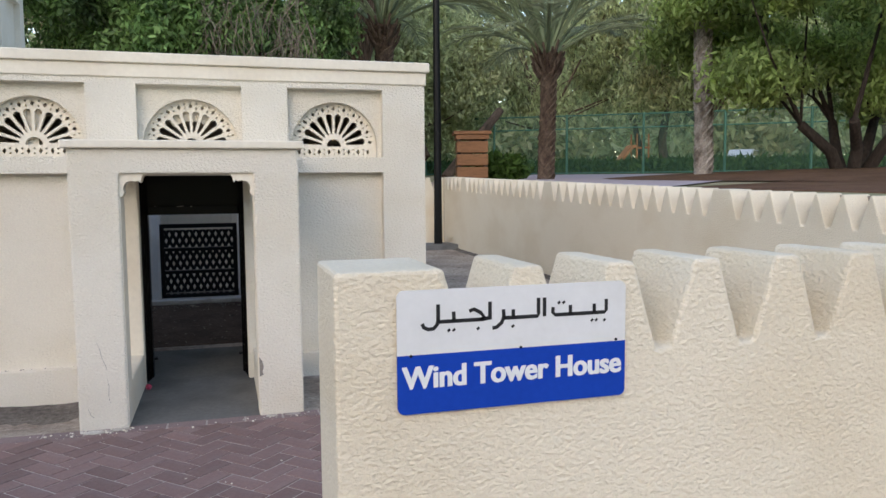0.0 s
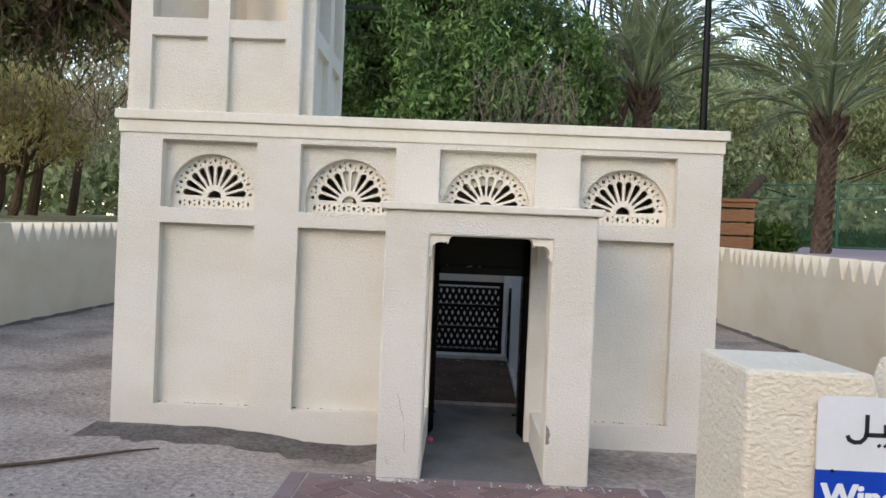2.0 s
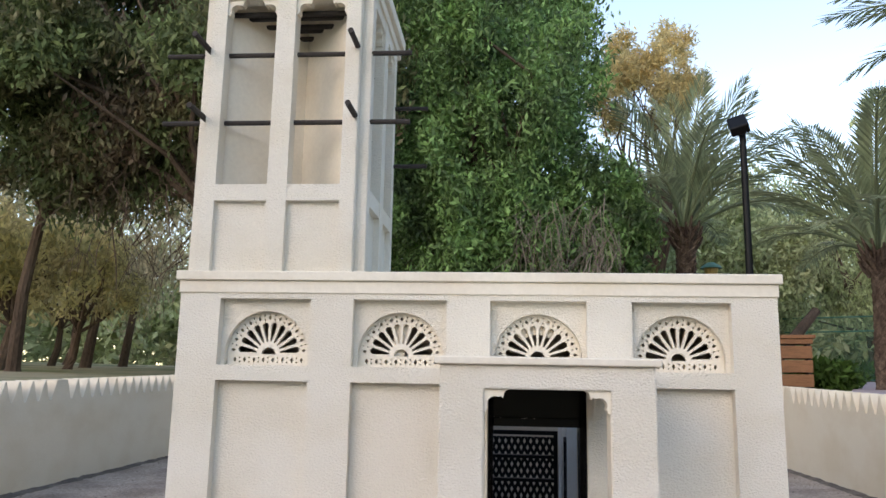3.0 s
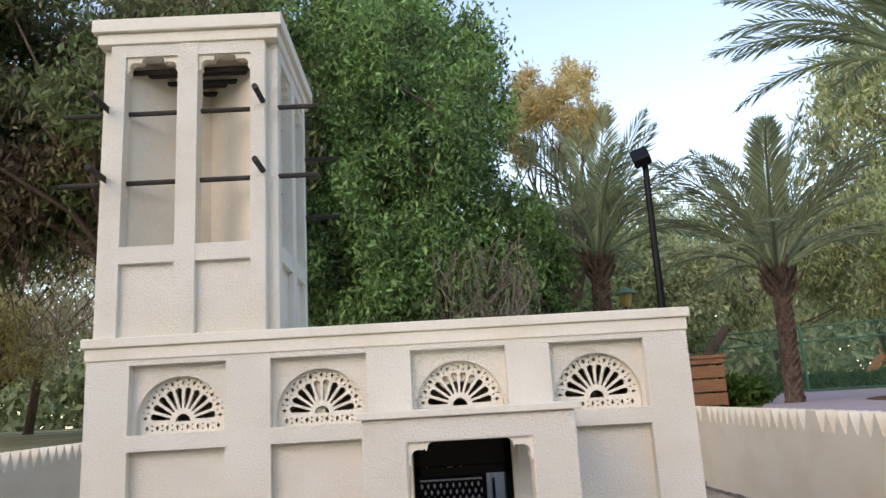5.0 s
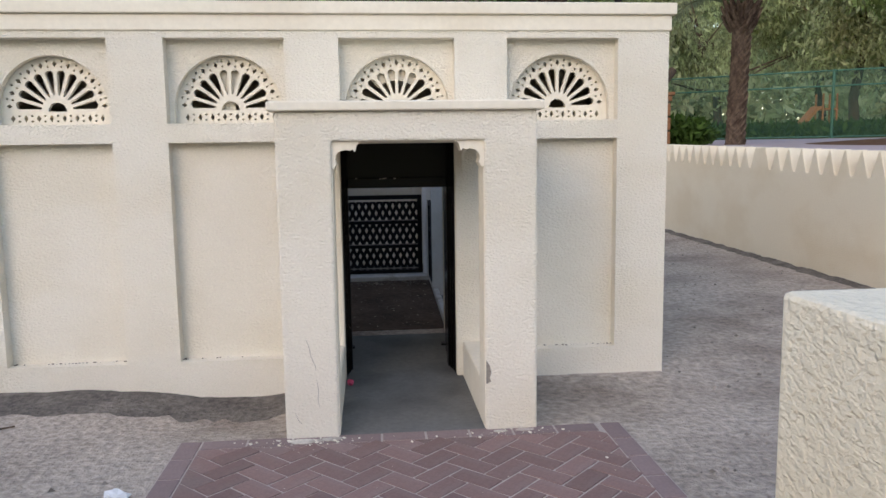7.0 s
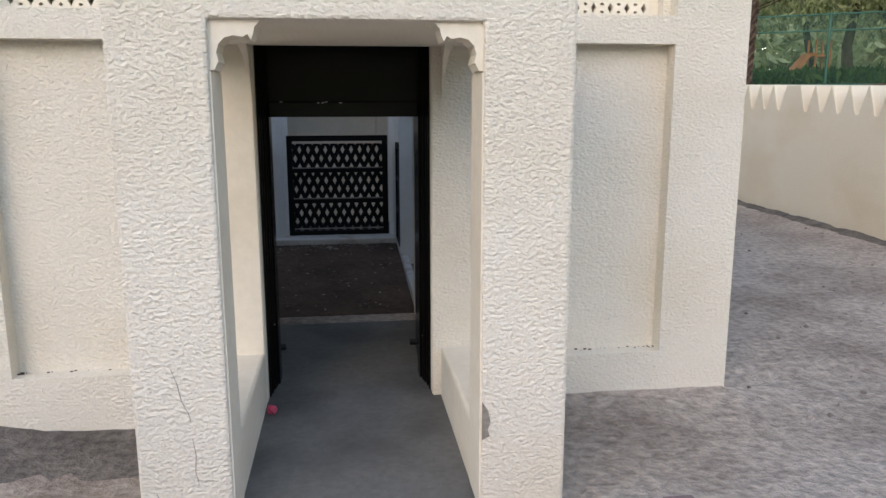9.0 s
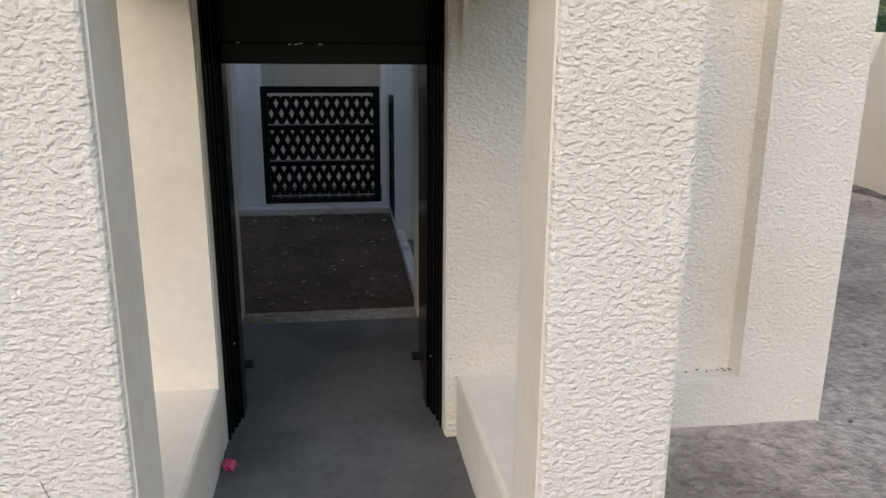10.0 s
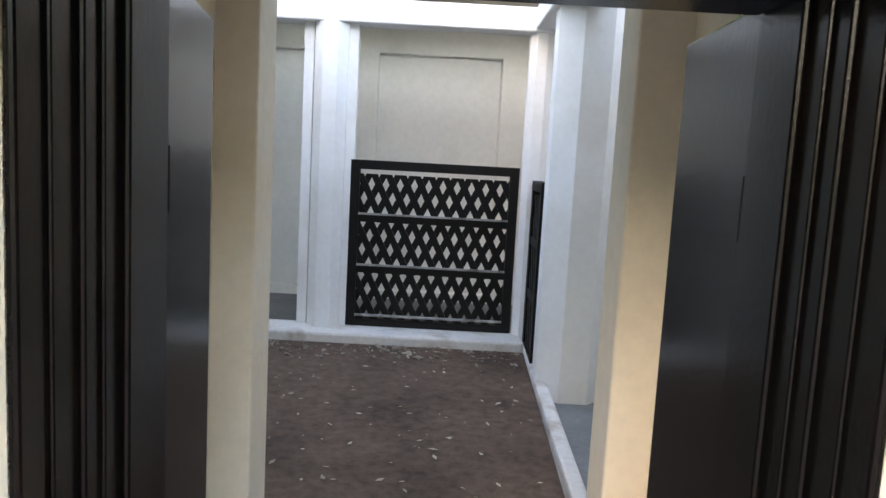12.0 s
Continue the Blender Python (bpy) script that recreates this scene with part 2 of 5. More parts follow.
def relief(xs, zs, front, back):
    """A wall in x and z whose cells stand at their own depth: front(i, k) gives the y of a cell, None an opening."""
    bm = bmesh.new()
    cache = {}

    def v(x, y, z):
        key = (round(x, 4), round(y, 4), round(z, 4))
        if key not in cache:
            cache[key] = bm.verts.new(key)
        return cache[key]
    nx, nz = len(xs) - 1, len(zs) - 1
    d = [[front(i, k) for k in range(nz)] for i in range(nx)]
    get = lambda i, k: d[i][k] if 0 <= i < nx and 0 <= k < nz and d[i][k] is not None else back
    for i in range(nx):
        for k in range(nz):
            x0, x1, z0, z1, y = xs[i], xs[i + 1], zs[k], zs[k + 1], d[i][k]
            if y is not None:
                bm.faces.new((v(x0, y, z0), v(x1, y, z0), v(x1, y, z1), v(x0, y, z1)))
                bm.faces.new((v(x0, back, z0), v(x0, back, z1), v(x1, back, z1), v(x1, back, z0)))
            here = get(i, k)
            for di, a, b in ((1, (x1, z0), (x1, z1)),):
                o = get(i + di, k)
                if abs(o - here) > 1e-6:
                    bm.faces.new((v(a[0], here, a[1]), v(a[0], o, a[1]), v(b[0], o, b[1]), v(b[0], here, b[1])))
            if i == 0 and abs(here - back) > 1e-6:
                bm.faces.new((v(x0, here, z0), v(x0, back, z0), v(x0, back, z1), v(x0, here, z1)))
            o = get(i, k + 1)
            if abs(o - here) > 1e-6:
                bm.faces.new((v(x0, here, z1), v(x1, here, z1), v(x1, o, z1), v(x0, o, z1)))
            if k == 0 and abs(here - back) > 1e-6:
                bm.faces.new((v(x0, here, z0), v(x1, here, z0), v(x1, back, z0), v(x0, back, z0)))
    return bm


def cut_plate(name, outer, holes, thick, mat):
    """A flat plate in x and z with holes, its middle plane at y = 0."""
    cu = bpy.data.curves.new(name, "CURVE")
    cu.dimensions, cu.fill_mode, cu.extrude = "2D", "BOTH", thick / 2
    for ring in [outer] + holes:
        sp = cu.splines.new("POLY")
        sp.points.add(len(ring) - 1)
        for q, (x, z) in zip(sp.points, ring):
            q.co = (x, z, 0, 1)
        sp.use_cyclic_u = True
    tmp = new("tmp", cu)
    bpy.context.view_layer.update()
    me = bpy.data.meshes.new_from_object(tmp.evaluated_get(bpy.context.evaluated_depsgraph_get()))
    bpy.data.objects.remove(tmp)
    bpy.data.curves.remove(cu)
    me.transform(Matrix.Rotation(radians(90), 4, "X"))
    me.name = name
    me.materials.clear()
    me.materials.append(mat)
    return me


def arc(cx, cz, r, a0, a1, n):
    return [(cx + r * math.cos(radians(a0 + (a1 - a0) * i / n)), cz + r * math.sin(radians(a0 + (a1 - a0) * i / n))) for i in range(n + 1)]


rng = np.random.default_rng(7)


# ---- the ground, one sheet to the horizon ----
WALL_R, WALL_L, WALL_B, WALL_F = 4.42, -6.15, 14.9, 1.66


def ground_z(x, y):
    """The yard lies low; the park outside its walls lies higher and rises gently."""
    r = math.hypot(x, y)
    up = 1.10 + 0.020 * min(r, 70)
    if WALL_L - 0.2 < x < WALL_R + 0.2 and y < WALL_B + 0.2:
        z = 0.012 * max(0.0, y - 5.5)
        if y < 5.6 and y > 4.5:
            t = min(1.0, (y - 4.5) / 0.45)
            z -= t * (0.085 * math.exp(-((x + 1.05) / 0.55) ** 2) + 0.022 * (x > 0.52))
        return z
    if y < WALL_F:
        up *= max(0.0, 1 - (WALL_F - y) / 4)
    return up


def ground_mesh():
    line = lambda lo, hi, n: [lo + (hi - lo) * i / n for i in range(n + 1)]
    xs = [-900, -300, -120, -60, -40] + line(-30, -6.5, 12) + [WALL_L - 0.19, WALL_L - 0.21] + line(-6.1, 4.4, 14) + line(-2.6, -0.72, 12) + [0.51, 0.53] + [WALL_R + 0.19, WALL_R + 0.21] + line(5, 40, 18) + [60, 120, 300, 900]
    ys = [-900, -300, -60, -20, -8] + line(-4, 14, 18) + line(4.5, 5.45, 7) + [5.61] + [WALL_B + 0.19, WALL_B + 0.21] + line(15, 50, 18) + [70, 120, 300, 900]
    xs, ys = sorted(set(xs)), sorted(set(ys))
    bm = bmesh.new()
    g = [[bm.verts.new((x, y, ground_z(x, y))) for y in ys] for x in xs]
    for i in range(len(xs) - 1):
        for j in range(len(ys) - 1):
            f = bm.faces.new((g[i][j], g[i + 1][j], g[i + 1][j + 1], g[i][j + 1]))
            cx, cy = (xs[i] + xs[i + 1]) / 2, (ys[j] + ys[j + 1]) / 2
            f.material_index = 0 if WALL_L - 0.3 < cx < WALL_R + 0.3 and -6 < cy < WALL_B + 0.3 else 1
    return bm


ground = structure("ground", ground_mesh(), SOIL, "bare grey-brown soil yard with park ground beyond", "ground")
ground.data.materials.append(FAR)

# ---- the house: front wall with niches and panels ----
FY = 5.39            # plane of the pilasters
REC = 0.075          # depth of niches and panels
HX0, HX1, HTOP = -2.68, 1.50, 2.050
HBACK = 9.62
NW, NS = 0.664, 0.97
niche_x = [(1.192 - NW - NS * (3 - k), 1.192 - NS * (3 - k)) for k in range(4)]
DX0, DX1, DTOP = -0.455, 0.252, 1.438
RX0, RX1 = -0.456, 0.221   # the door recess, narrower than the porch
PAN0, PAN1, NI0, NI1 = 0.160, 1.431, 1.540, 2.012


WB = FY + 0.235      # back of the front wall


def front_wall():
    xs = sorted({HX0, HX1, RX0, RX1, *[v for p in niche_x for v in p]})
    zs = [-0.16, PAN0, PAN1, DTOP, NI0, NI1, HTOP]

    def depth(i, k):
        cx, cz = (xs[i] + xs[i + 1]) / 2, (zs[k] + zs[k + 1]) / 2
        if RX0 < cx < RX1 and cz < DTOP:
            return None
        for a, b in niche_x:
            if a < cx < b and NI0 < cz < NI1:
                return None
            if a < cx < b and PAN0 < cz < PAN1 and not (-0.71 < cx < 0.5):
                return FY + REC
        return FY
    return relief(xs, zs, depth, WB)


wall_front = structure("wall_front", front_wall(), STUCCO, "cream roughcast front wall with pilasters and sunk panels", "wall", 0.006)

FAN_R, FAN_BASE = 0.304, 0.082


def fan_outline(r, base, grow=0.0):
    return [(-r - grow, -base - grow), (r + grow, -base - grow)] + arc(0, 0, r + grow, 0, 180, 28)


def diamond(cx, cz, w, h, turn=0.0):
    c, s = math.cos(turn), math.sin(turn)
    return [(cx + c * x - s * z, cz + s * x + c * z) for x, z in ((w, 0), (0, h), (-w, 0), (0, -h))]


def fan_holes():
    holes = [arc(0, -0.004, 0.047, 0, 180, 10)]
    for i in range(10):
        a = radians(9 + 18 * i)
        ring = [(0.080, -0.005), (0.180, -0.0195)] + arc(0.188, 0, 0.0215, -80, 80, 5) + [(0.180, 0.0195), (0.080, 0.005)]
        holes.append([(x * math.cos(a) - z * math.sin(a), x * math.sin(a) + z * math.cos(a)) for x, z in ring])
    for i in range(11):
        a = radians(180 * (i + 0.35) / 10.7)
        holes.append(diamond(0.240 * math.cos(a), 0.240 * math.sin(a), 0.0160, 0.0115, a))
        if i < 10:
            a2 = a + radians(8.4)
            for r in (0.227, 0.256):
                holes.append(diamond(r * math.cos(a2), r * math.sin(a2), 0.0085, 0.0065, a2))
    for i in range(8):
        x = -0.225 + 0.45 * i / 7
        holes.append(diamond(x, -0.040, 0.0115, 0.0195))
        if i < 7:
            for dz in (0.014, -0.014):
                holes.append(diamond(x + 0.032, -0.040 + dz, 0.0090, 0.0065))
    return [[(1.094 * x, 1.094 * z) for x, z in ring] for ring in holes]


fan_mesh = cut_plate("screen", fan_outline(FAN_R, FAN_BASE, 0.012), fan_holes(), 0.03, SMOOTH)
nz0, nz1 = NI0 - 0.02, NI1 + 0.02
panel_mesh = cut_plate("niche_panel", [(-NW / 2 - 0.02, nz0), (NW / 2 + 0.02, nz0), (NW / 2 + 0.02, nz1), (-NW / 2 - 0.02, nz1)],
                       [[(x, z + NI0 + FAN_BASE + 0.002) for x, z in fan_outline(FAN_R, FAN_BASE)]], 0.05, STUCCO)
for k, (a, b) in enumerate(niche_x):
    cx = (a + b) / 2
    share("niche_panel", panel_mesh, wall_front, pose(cx, FY + REC + 0.025, 0))
    w = thing("window_%d" % (k + 1), "half-round pierced plaster fan window with petal openings", "window", (cx, FY + REC + 0.075, NI0 + FAN_BASE + 0.002), "structure")
    share("screen", fan_mesh, w)
    # pale plates imitate the brightness seen through a few openings
    if k == 2:
        bm = bmesh.new()
        add_prism(bm, arc(0, 0, 0.31, 52, 132, 10) + arc(0, 0, 0.165, 132, 52, 10), 0.030, 0.045)
        part("lit_gap_plate", bm, SMOOTH, w, "pale plate for the light seen through the middle petal tips")
    if k == 1:
        bm = bmesh.new()
        add_prism(bm, [(-0.06, -0.02), (0.02, -0.02), (0.02, 0.06)] + arc(0, 0, 0.226, 74, 106, 6) + [(-0.06, 0.06)], 0.030, 0.045)
        part("lit_gap_plate", bm, SMOOTH, w, "pale plate for the light seen through the hub and middle petals")


def cornice():
    """Two steps round the top of the house."""
    bm = bmesh.new()
    for grow, z0, z1 in ((0.012, HTOP, 2.140), (0.034, 2.140, 2.208)):
        x0, x1, y0, y1, t = HX0 - grow, HX1 + grow, FY - grow, HBACK + grow, 0.2
        add_box(bm, x0, x1, y0, FY + t, z0, z1)
        add_box(bm, x0, x1, HBACK - t, y1, z0, z1)
        add_box(bm, x0, HX0 + t, FY + t, HBACK - t, z0, z1)
        add_box(bm, HX1 - t, x1, FY + t, HBACK - t, z0, z1)
    return bm


structure("cornice", cornice(), SMOOTH, "stepped cream cornice round the parapet", "cornice", 0.008)
structure("wall_west", box(HX0, HX0 + 0.17, WB, HBACK - 0.17, -0.05, HTOP), STUCCO, "cream roughcast side wall of the house", "wall")
structure("wall_east", box(HX1 - 0.17, HX1, WB, HBACK - 0.17, -0.05, HTOP), STUCCO, "cream roughcast side wall of the house", "wall")
structure("wall_back", box(HX0, HX1, HBACK - 0.17, HBACK, -0.05, HTOP), SMOOTH, "cream rear wall of the house", "wall")

# the entrance hall, the court and its verandas
CY0, CY1 = 6.50, 8.30     # the inner wall's front, the back columns
IX0, IX1 = -0.528, 0.255  # the inner opening
# Runs past the inner wall: an unseen eave added to shade the court front.
structure("ceiling_front", box(HX0 + 0.17, HX1 - 0.17, WB, 7.05, 2.00, 2.06), SMOOTH, "plain plaster ceiling of the front rooms with an added eave shading the court", "ceiling")
# unseen slab, added to hold back light behind the middle fan windows
structure("ceiling_hall_added", box(-0.62, 0.37, WB, CY0, 1.484, 1.53), SMOOTH, "unseen slab added over the entrance hall to dim the fan windows", "ceiling")
structure("wall_hall_west", box(-0.74, -0.62, WB, CY0, 0, 2.0), SMOOTH, "cream hall side wall", "wall")
structure("wall_hall_east", box(0.37, 0.49, WB, CY0, 0, 2.0), SMOOTH, "cream hall side wall", "wall")


def inner_wall():
    xs, zs = [HX0 + 0.17, IX0, IX1, HX1 - 0.17], [0, 1.64, 2.0]
    return relief(xs, zs, lambda i, k: None if i == 1 and k == 0 else CY0, CY0 + 0.16)


structure("wall_inner", inner_wall(), SMOOTH, "cream inner wall with an opening to the court", "wall", 0.006)
structure("floor_hall", box(-0.62, 0.37, 4.44, 6.64, -0.02, 0.012), HALLFLOOR, "worn grey concrete floor of porch and hall", "floor")
def court_floor():
    bm = bmesh.new()
    vs = add_box(bm, -1.60, 0.262, 6.64, 8.22, -0.02, 0.018)
    for v in vs:
        if v.co.z > 0 and v.co.y > 7:
            v.co.z = 0.135
    return bm


def earth_z(y):
    return 0.018 + 0.117 * (y - 6.64) / 1.58


structure("floor_court", court_floor(), EARTH, "dark brown earth floor scattered with dry leaves", "floor")


def kerbs():
    bm = bmesh.new()
    for x0, x1 in ((0.262, 0.315), (-1.68, -1.60)):
        for v in add_box(bm, x0, x1, 6.66, 8.36, -0.02, 0.075):
            if v.co.z > 0 and v.co.y > 7:
                v.co.z = 0.165
    add_box(bm, -1.60, 0.262, 8.22, 8.44, -0.02, 0.180)
    return bm


structure("kerb", kerbs(), KERB, "chipped white painted kerb round the court", "kerb", 0.012)


def veranda():
    bm = bmesh.new()
    add_box(bm, 0.315, HX1 - 0.17, 6.66, 8.36, -0.02, 0.07)
    add_box(bm, HX0 + 0.17, HX1 - 0.17, 8.36, HBACK - 0.17, -0.02, 0.12)
    add_box(bm, HX0 + 0.17, -1.68, 6.66, 8.36, -0.02, 0.07)
    return bm


structure("floor_veranda", veranda(), CONCRETE, "grey concrete veranda floor", "floor")


def veranda_roof():
    bm = bmesh.new()
    add_box(bm, HX0 + 0.17, HX1 - 0.17, 8.42, HBACK - 0.17, 1.86, 1.94)
    add_box(bm, HX0 + 0.17, -1.75, 6.68, 8.42, 1.86, 1.94)
    return bm


structure("ceiling_veranda", veranda_roof(), SMOOTH, "plain veranda roof slab", "ceiling")


def beams():
    bm = bmesh.new()
    add_box(bm, HX0 + 0.17, HX1 - 0.17, 8.33, 8.47, 1.56, 1.665)
    add_box(bm, 0.235, 0.42, 6.66, 8.33, 1.57, 1.668)
    add_box(bm, -1.80, -1.66, 6.66, 8.33, 1.57, 1.668)
    return bm


structure("beam", beams(), WHITE, "white painted beams over the court columns", "beam", 0.008)


def column(x, y, w, z0, z1, chamfer=0.28):
    c = w * chamfer
    h = w / 2
    ring = [(-h + c, -h), (h - c, -h), (h, -h + c), (h, h - c), (h - c, h), (-h + c, h), (-h, h - c), (-h, -h + c)]
    bm = bmesh.new()
    a = [bm.verts.new((p[0], p[1], z0)) for p in ring]
    b = [bm.verts.new((p[0], p[1], z1)) for p in ring]
    bm.faces.new(a[::-1])
    bm.faces.new(b)
    for i in range(8):
        bm.faces.new((a[i], a[(i + 1) % 8], b[(i + 1) % 8], b[i]))
    ob = part("column", bm, WHITE)
    ob.location = (x, y, 0)
    return tagged(ob, "white painted chamfered plaster column in the court", "column", "court columns", "structure")


column(-0.668, 8.40, 0.150, 0.07, 1.56)
column(0.272, 8.40, 0.105, 0.07, 1.56)
column(0.405, 7.86, 0.275, 0.06, 1.57, 0.30)
column(-1.73, 8.40, 0.150, 0.07, 1.56)
column(-1.73, 7.5, 0.150, 0.06, 1.57)
for x in (-0.772, -0.572):
    tagged(part("column", box(x - 0.022, x + 0.022, 8.385, 8.44, 0.09, 1.56), WHITE), "slim white pilaster strip beside the column", "column", "column strips", "structure")


def back_panels():
    xs = [HX0 + 0.18, -1.75, -0.96, -0.55, 0.17, 0.60, 1.22, HX1 - 0.18]
    zs = [0.09, 0.17, 1.57, 1.86]
    return relief(xs, zs, lambda i, k: 9.445 if i in (1, 3, 5) and k == 1 else 9.40, 9.455)


structure("wall_veranda", back_panels(), COURTWALL, "pale plaster veranda wall with sunk panels", "wall", 0.006)


# ---- lattice screens ----
def clip_poly(poly, x0, x1, z0, z1):
    for axis, lim, sign in ((0, x0, 1), (0, x1, -1), (1, z0, 1), (1, z1, -1)):
        out = []
        for p, q in zip(poly, poly[1:] + poly[:1]):
            a, b = sign * (p[axis] - lim), sign * (q[axis] - lim)
            if a >= 0:
                out.append(p)
            if (a < 0) != (b < 0):
                t = a / (a - b)
                out.append((p[0] + t * (q[0] - p[0]), p[1] + t * (q[1] - p[1])))
        poly = out
        if len(poly) < 3:
            return []
    return poly


def lattice(name, w, h, at, turn):
    ob = thing(name, "black painted wooden lattice screen in three tiers", "lattice screen", at, "", "court lattice screens")
    ob.rotation_euler = (0, 0, turn)
    f = 0.042
    part("frame", box(0, f, -0.02, 0.02, 0, h), BLACKM, ob)
    part("frame", box(w - f, w, -0.02, 0.02, 0, h), BLACKM, ob)
    part("top_rail", box(f, w - f, -0.02, 0.02, h - f, h), BLACKM, ob)
    part("bottom_rail", box(f, w - f, -0.02, 0.02, 0, f * 0.8), BLACKM, ob)
    tiers = [(0.034, 0.272), (0.272, 0.510), (0.510, h - f)]
    pitch, bw, slope = 0.0660, 0.034, 2.0
    for k, (z0, z1) in enumerate(tiers):
        part("ledge", box(f, w - f, -0.030, -0.010, z0 + 0.014, z0 + 0.022), LEDGE, ob, "dusty grey ledge strip")
        if k:
            part("middle_rail", box(f, w - f, -0.016, 0.016, z0 - 0.020, z0 + 0.014), BLACKM, ob)
        lo, hi = z0 + (0.014 if k else 0), z1 - 0.020
        for side in (1, -1):
            for i in range(-6, 20):
                x = f + pitch * i
                dx = (hi - lo) / slope * side
                base = x if side > 0 else x + 0.01
                poly = clip_poly([(base, lo), (base + bw, lo), (base + bw + dx, hi), (base + dx, hi)], f, w - f, lo, hi)
                if poly:
                    bm = bmesh.new()
                    add_prism(bm, poly, -0.006 + 0.006 * side, 0.004 + 0.006 * side)
                    part("slat", bm, BLACKM, ob)
    return ob


lattice("lattice_screen", 0.775, 0.775, (-0.564, 8.405, 0.182), 0)
lattice("lattice_screen", 0.34, 0.775, (0.288, 8.005, 0.130), radians(90))

# ---- the porch ----
PX0, PX1, PY = -0.706, 0.502, 4.455
PD = 0.185
LINT = 1.412


def scallop(x0, x1, z):
    """Outline of a corbelled arch from x0 to x1 under a lintel at z: stepped curls in both corners."""
    def corner(sx, x):
        q = [(0, -0.125), (0.012, -0.125), (0.020, -0.108)] + [(0.062 - 0.044 * math.cos(radians(t)), -0.083 + 0.044 * math.sin(radians(t))) for t in (-30, 0, 30, 60, 90)]
        q += [(0.085, -0.043), (0.098, -0.036), (0.106, -0.050), (0.112, -0.036), (0.116, -0.018), (0.128, -0.006), (0.145, 0)]
        return [(x + sx * a, z + b) for a, b in q]
    return corner(1, x0), corner(-1, x1)


def corbel_arch(bm, x0, x1, z, y0, y1, m=None):
    a, b = scallop(x0, x1, z)
    add_prism(bm, a + [(x0, z)], y0, y1, m)
    add_prism(bm, b + [(x1, z)], y0, y1, m)


porch = thing("porch", "cream roughcast entrance porch with scalloped arches", "porch", (0, 0, 0), "structure")
bm = bmesh.new()
add_prism(bm, [(PX0, -0.03), (PX0, 1.548), (PX1, 1.548), (PX1, -0.03), (DX1, -0.03), (DX1, LINT), (DX0, LINT), (DX0, -0.03)], PY, PY + PD)
soften(part("front_frame", bm, STUCCO, porch), 0.010)
part("roof_block", box(PX0 + 0.001, PX1 - 0.001, PY + PD - 0.015, FY, LINT + 0.002, 1.546), STUCCO, porch)
soften(part("roof_slab", box(PX0 - 0.03, PX1 + 0.03, PY - 0.03, FY, 1.548, 1.592), SMOOTH, porch), 0.008)
bm = bmesh.new()
corbel_arch(bm, DX0, DX1, LINT, PY + 0.02, PY + 0.13)
part("front_arch", bm, SMOOTH, porch)
SIDE = Matrix(((0, 1, 0, 0), (1, 0, 0, 0), (0, 0, 1, 0), (0, 0, 0, 1)))
for xa, xb in ((PX0, DX0), (DX1, PX1)):
    bm = bmesh.new()
    edge, out = (xb - 0.003, -1) if xa == PX0 else (xa + 0.003, 1)
    for y0, sgn, w in ((PY + PD - 0.002, 1, 0.13), (FY + 0.002, -1, 0.13)):
        old = None
        for t in range(0, 91, 10):
            p = 1.02 - math.cos(radians(t))
            z = LINT + 0.006 - 0.31 + 0.31 * math.sin(radians(t))
            ring = [bm.verts.new((edge + out * a * 0.04 * p, y0 + sgn * b * w * p, z)) for a, b in ((0, 0), (1, 0), (1, 1), (0, 1))]
            if old:
                for k in range(4):
                    bm.faces.new((old[k], old[(k + 1) % 4], ring[(k + 1) % 4], ring[k]))
            else:
                bm.faces.new(ring)
            old = ring
        bm.faces.new(old)
    rx0, rx1 = (DX0 - 0.002, DX0 + 0.004) if xa == PX0 else (DX1 - 0.004, DX1 + 0.002)
    part("reveal", box(rx0, rx1, PY + 0.012, PY + PD - 0.004, 0.02, LINT - 0.13), SMOOTH, porch, "smooth plaster on the inner post face")
    part("side_arch", bm, SMOOTH, porch)
    soften(part("sill", box(xa, xb, PY + PD, FY, -0.14, 0.225), SMOOTH, porch, "low plastered side sill"), 0.012)

part("reveal", box(PX0 + 0.01, RX0 - 0.002, FY - 0.005, FY + 0.01, 0.21, LINT), SMOOTH, porch, "smooth plaster beside the door")

for x in (RX0, RX1):
    part("reveal", box(x - 0.004, x + 0.003, FY + 0.006, 5.455, 0.014, DTOP - 0.004), SMOOTH, porch, "smooth plaster on the side of the door recess")

# ---- the door ----
OX0, OX1, OTOP = -0.420, 0.184, 1.148
door = thing("door_1", "black gloss double door standing open under a solid black transom", "door", ((OX0 + OX1) / 2, 5.5, 0), "structure")
door.location = (0, 0, 0)


def frame_profile(x_in, x_out):
    """Stepped mouldings of a jamb, from the opening outwards."""
    s = 1 if x_out > x_in else -1
    w = abs(x_out - x_in)
    steps = [(0.00, 0.24, 5.600), (0.24, 0.38, 5.568), (0.38, 0.58, 5.540), (0.58, 0.72, 5.500), (0.72, 1.0, 5.458)]
    for a, b, y in steps:
        xa, xb = x_in + s * a * w, x_in + s * b * w
        bm = box(min(xa, xb), max(xa, xb), y, 5.700, 0.0, DTOP)
        soften(part("jamb_moulding", bm, BLACK, door), 0.004)


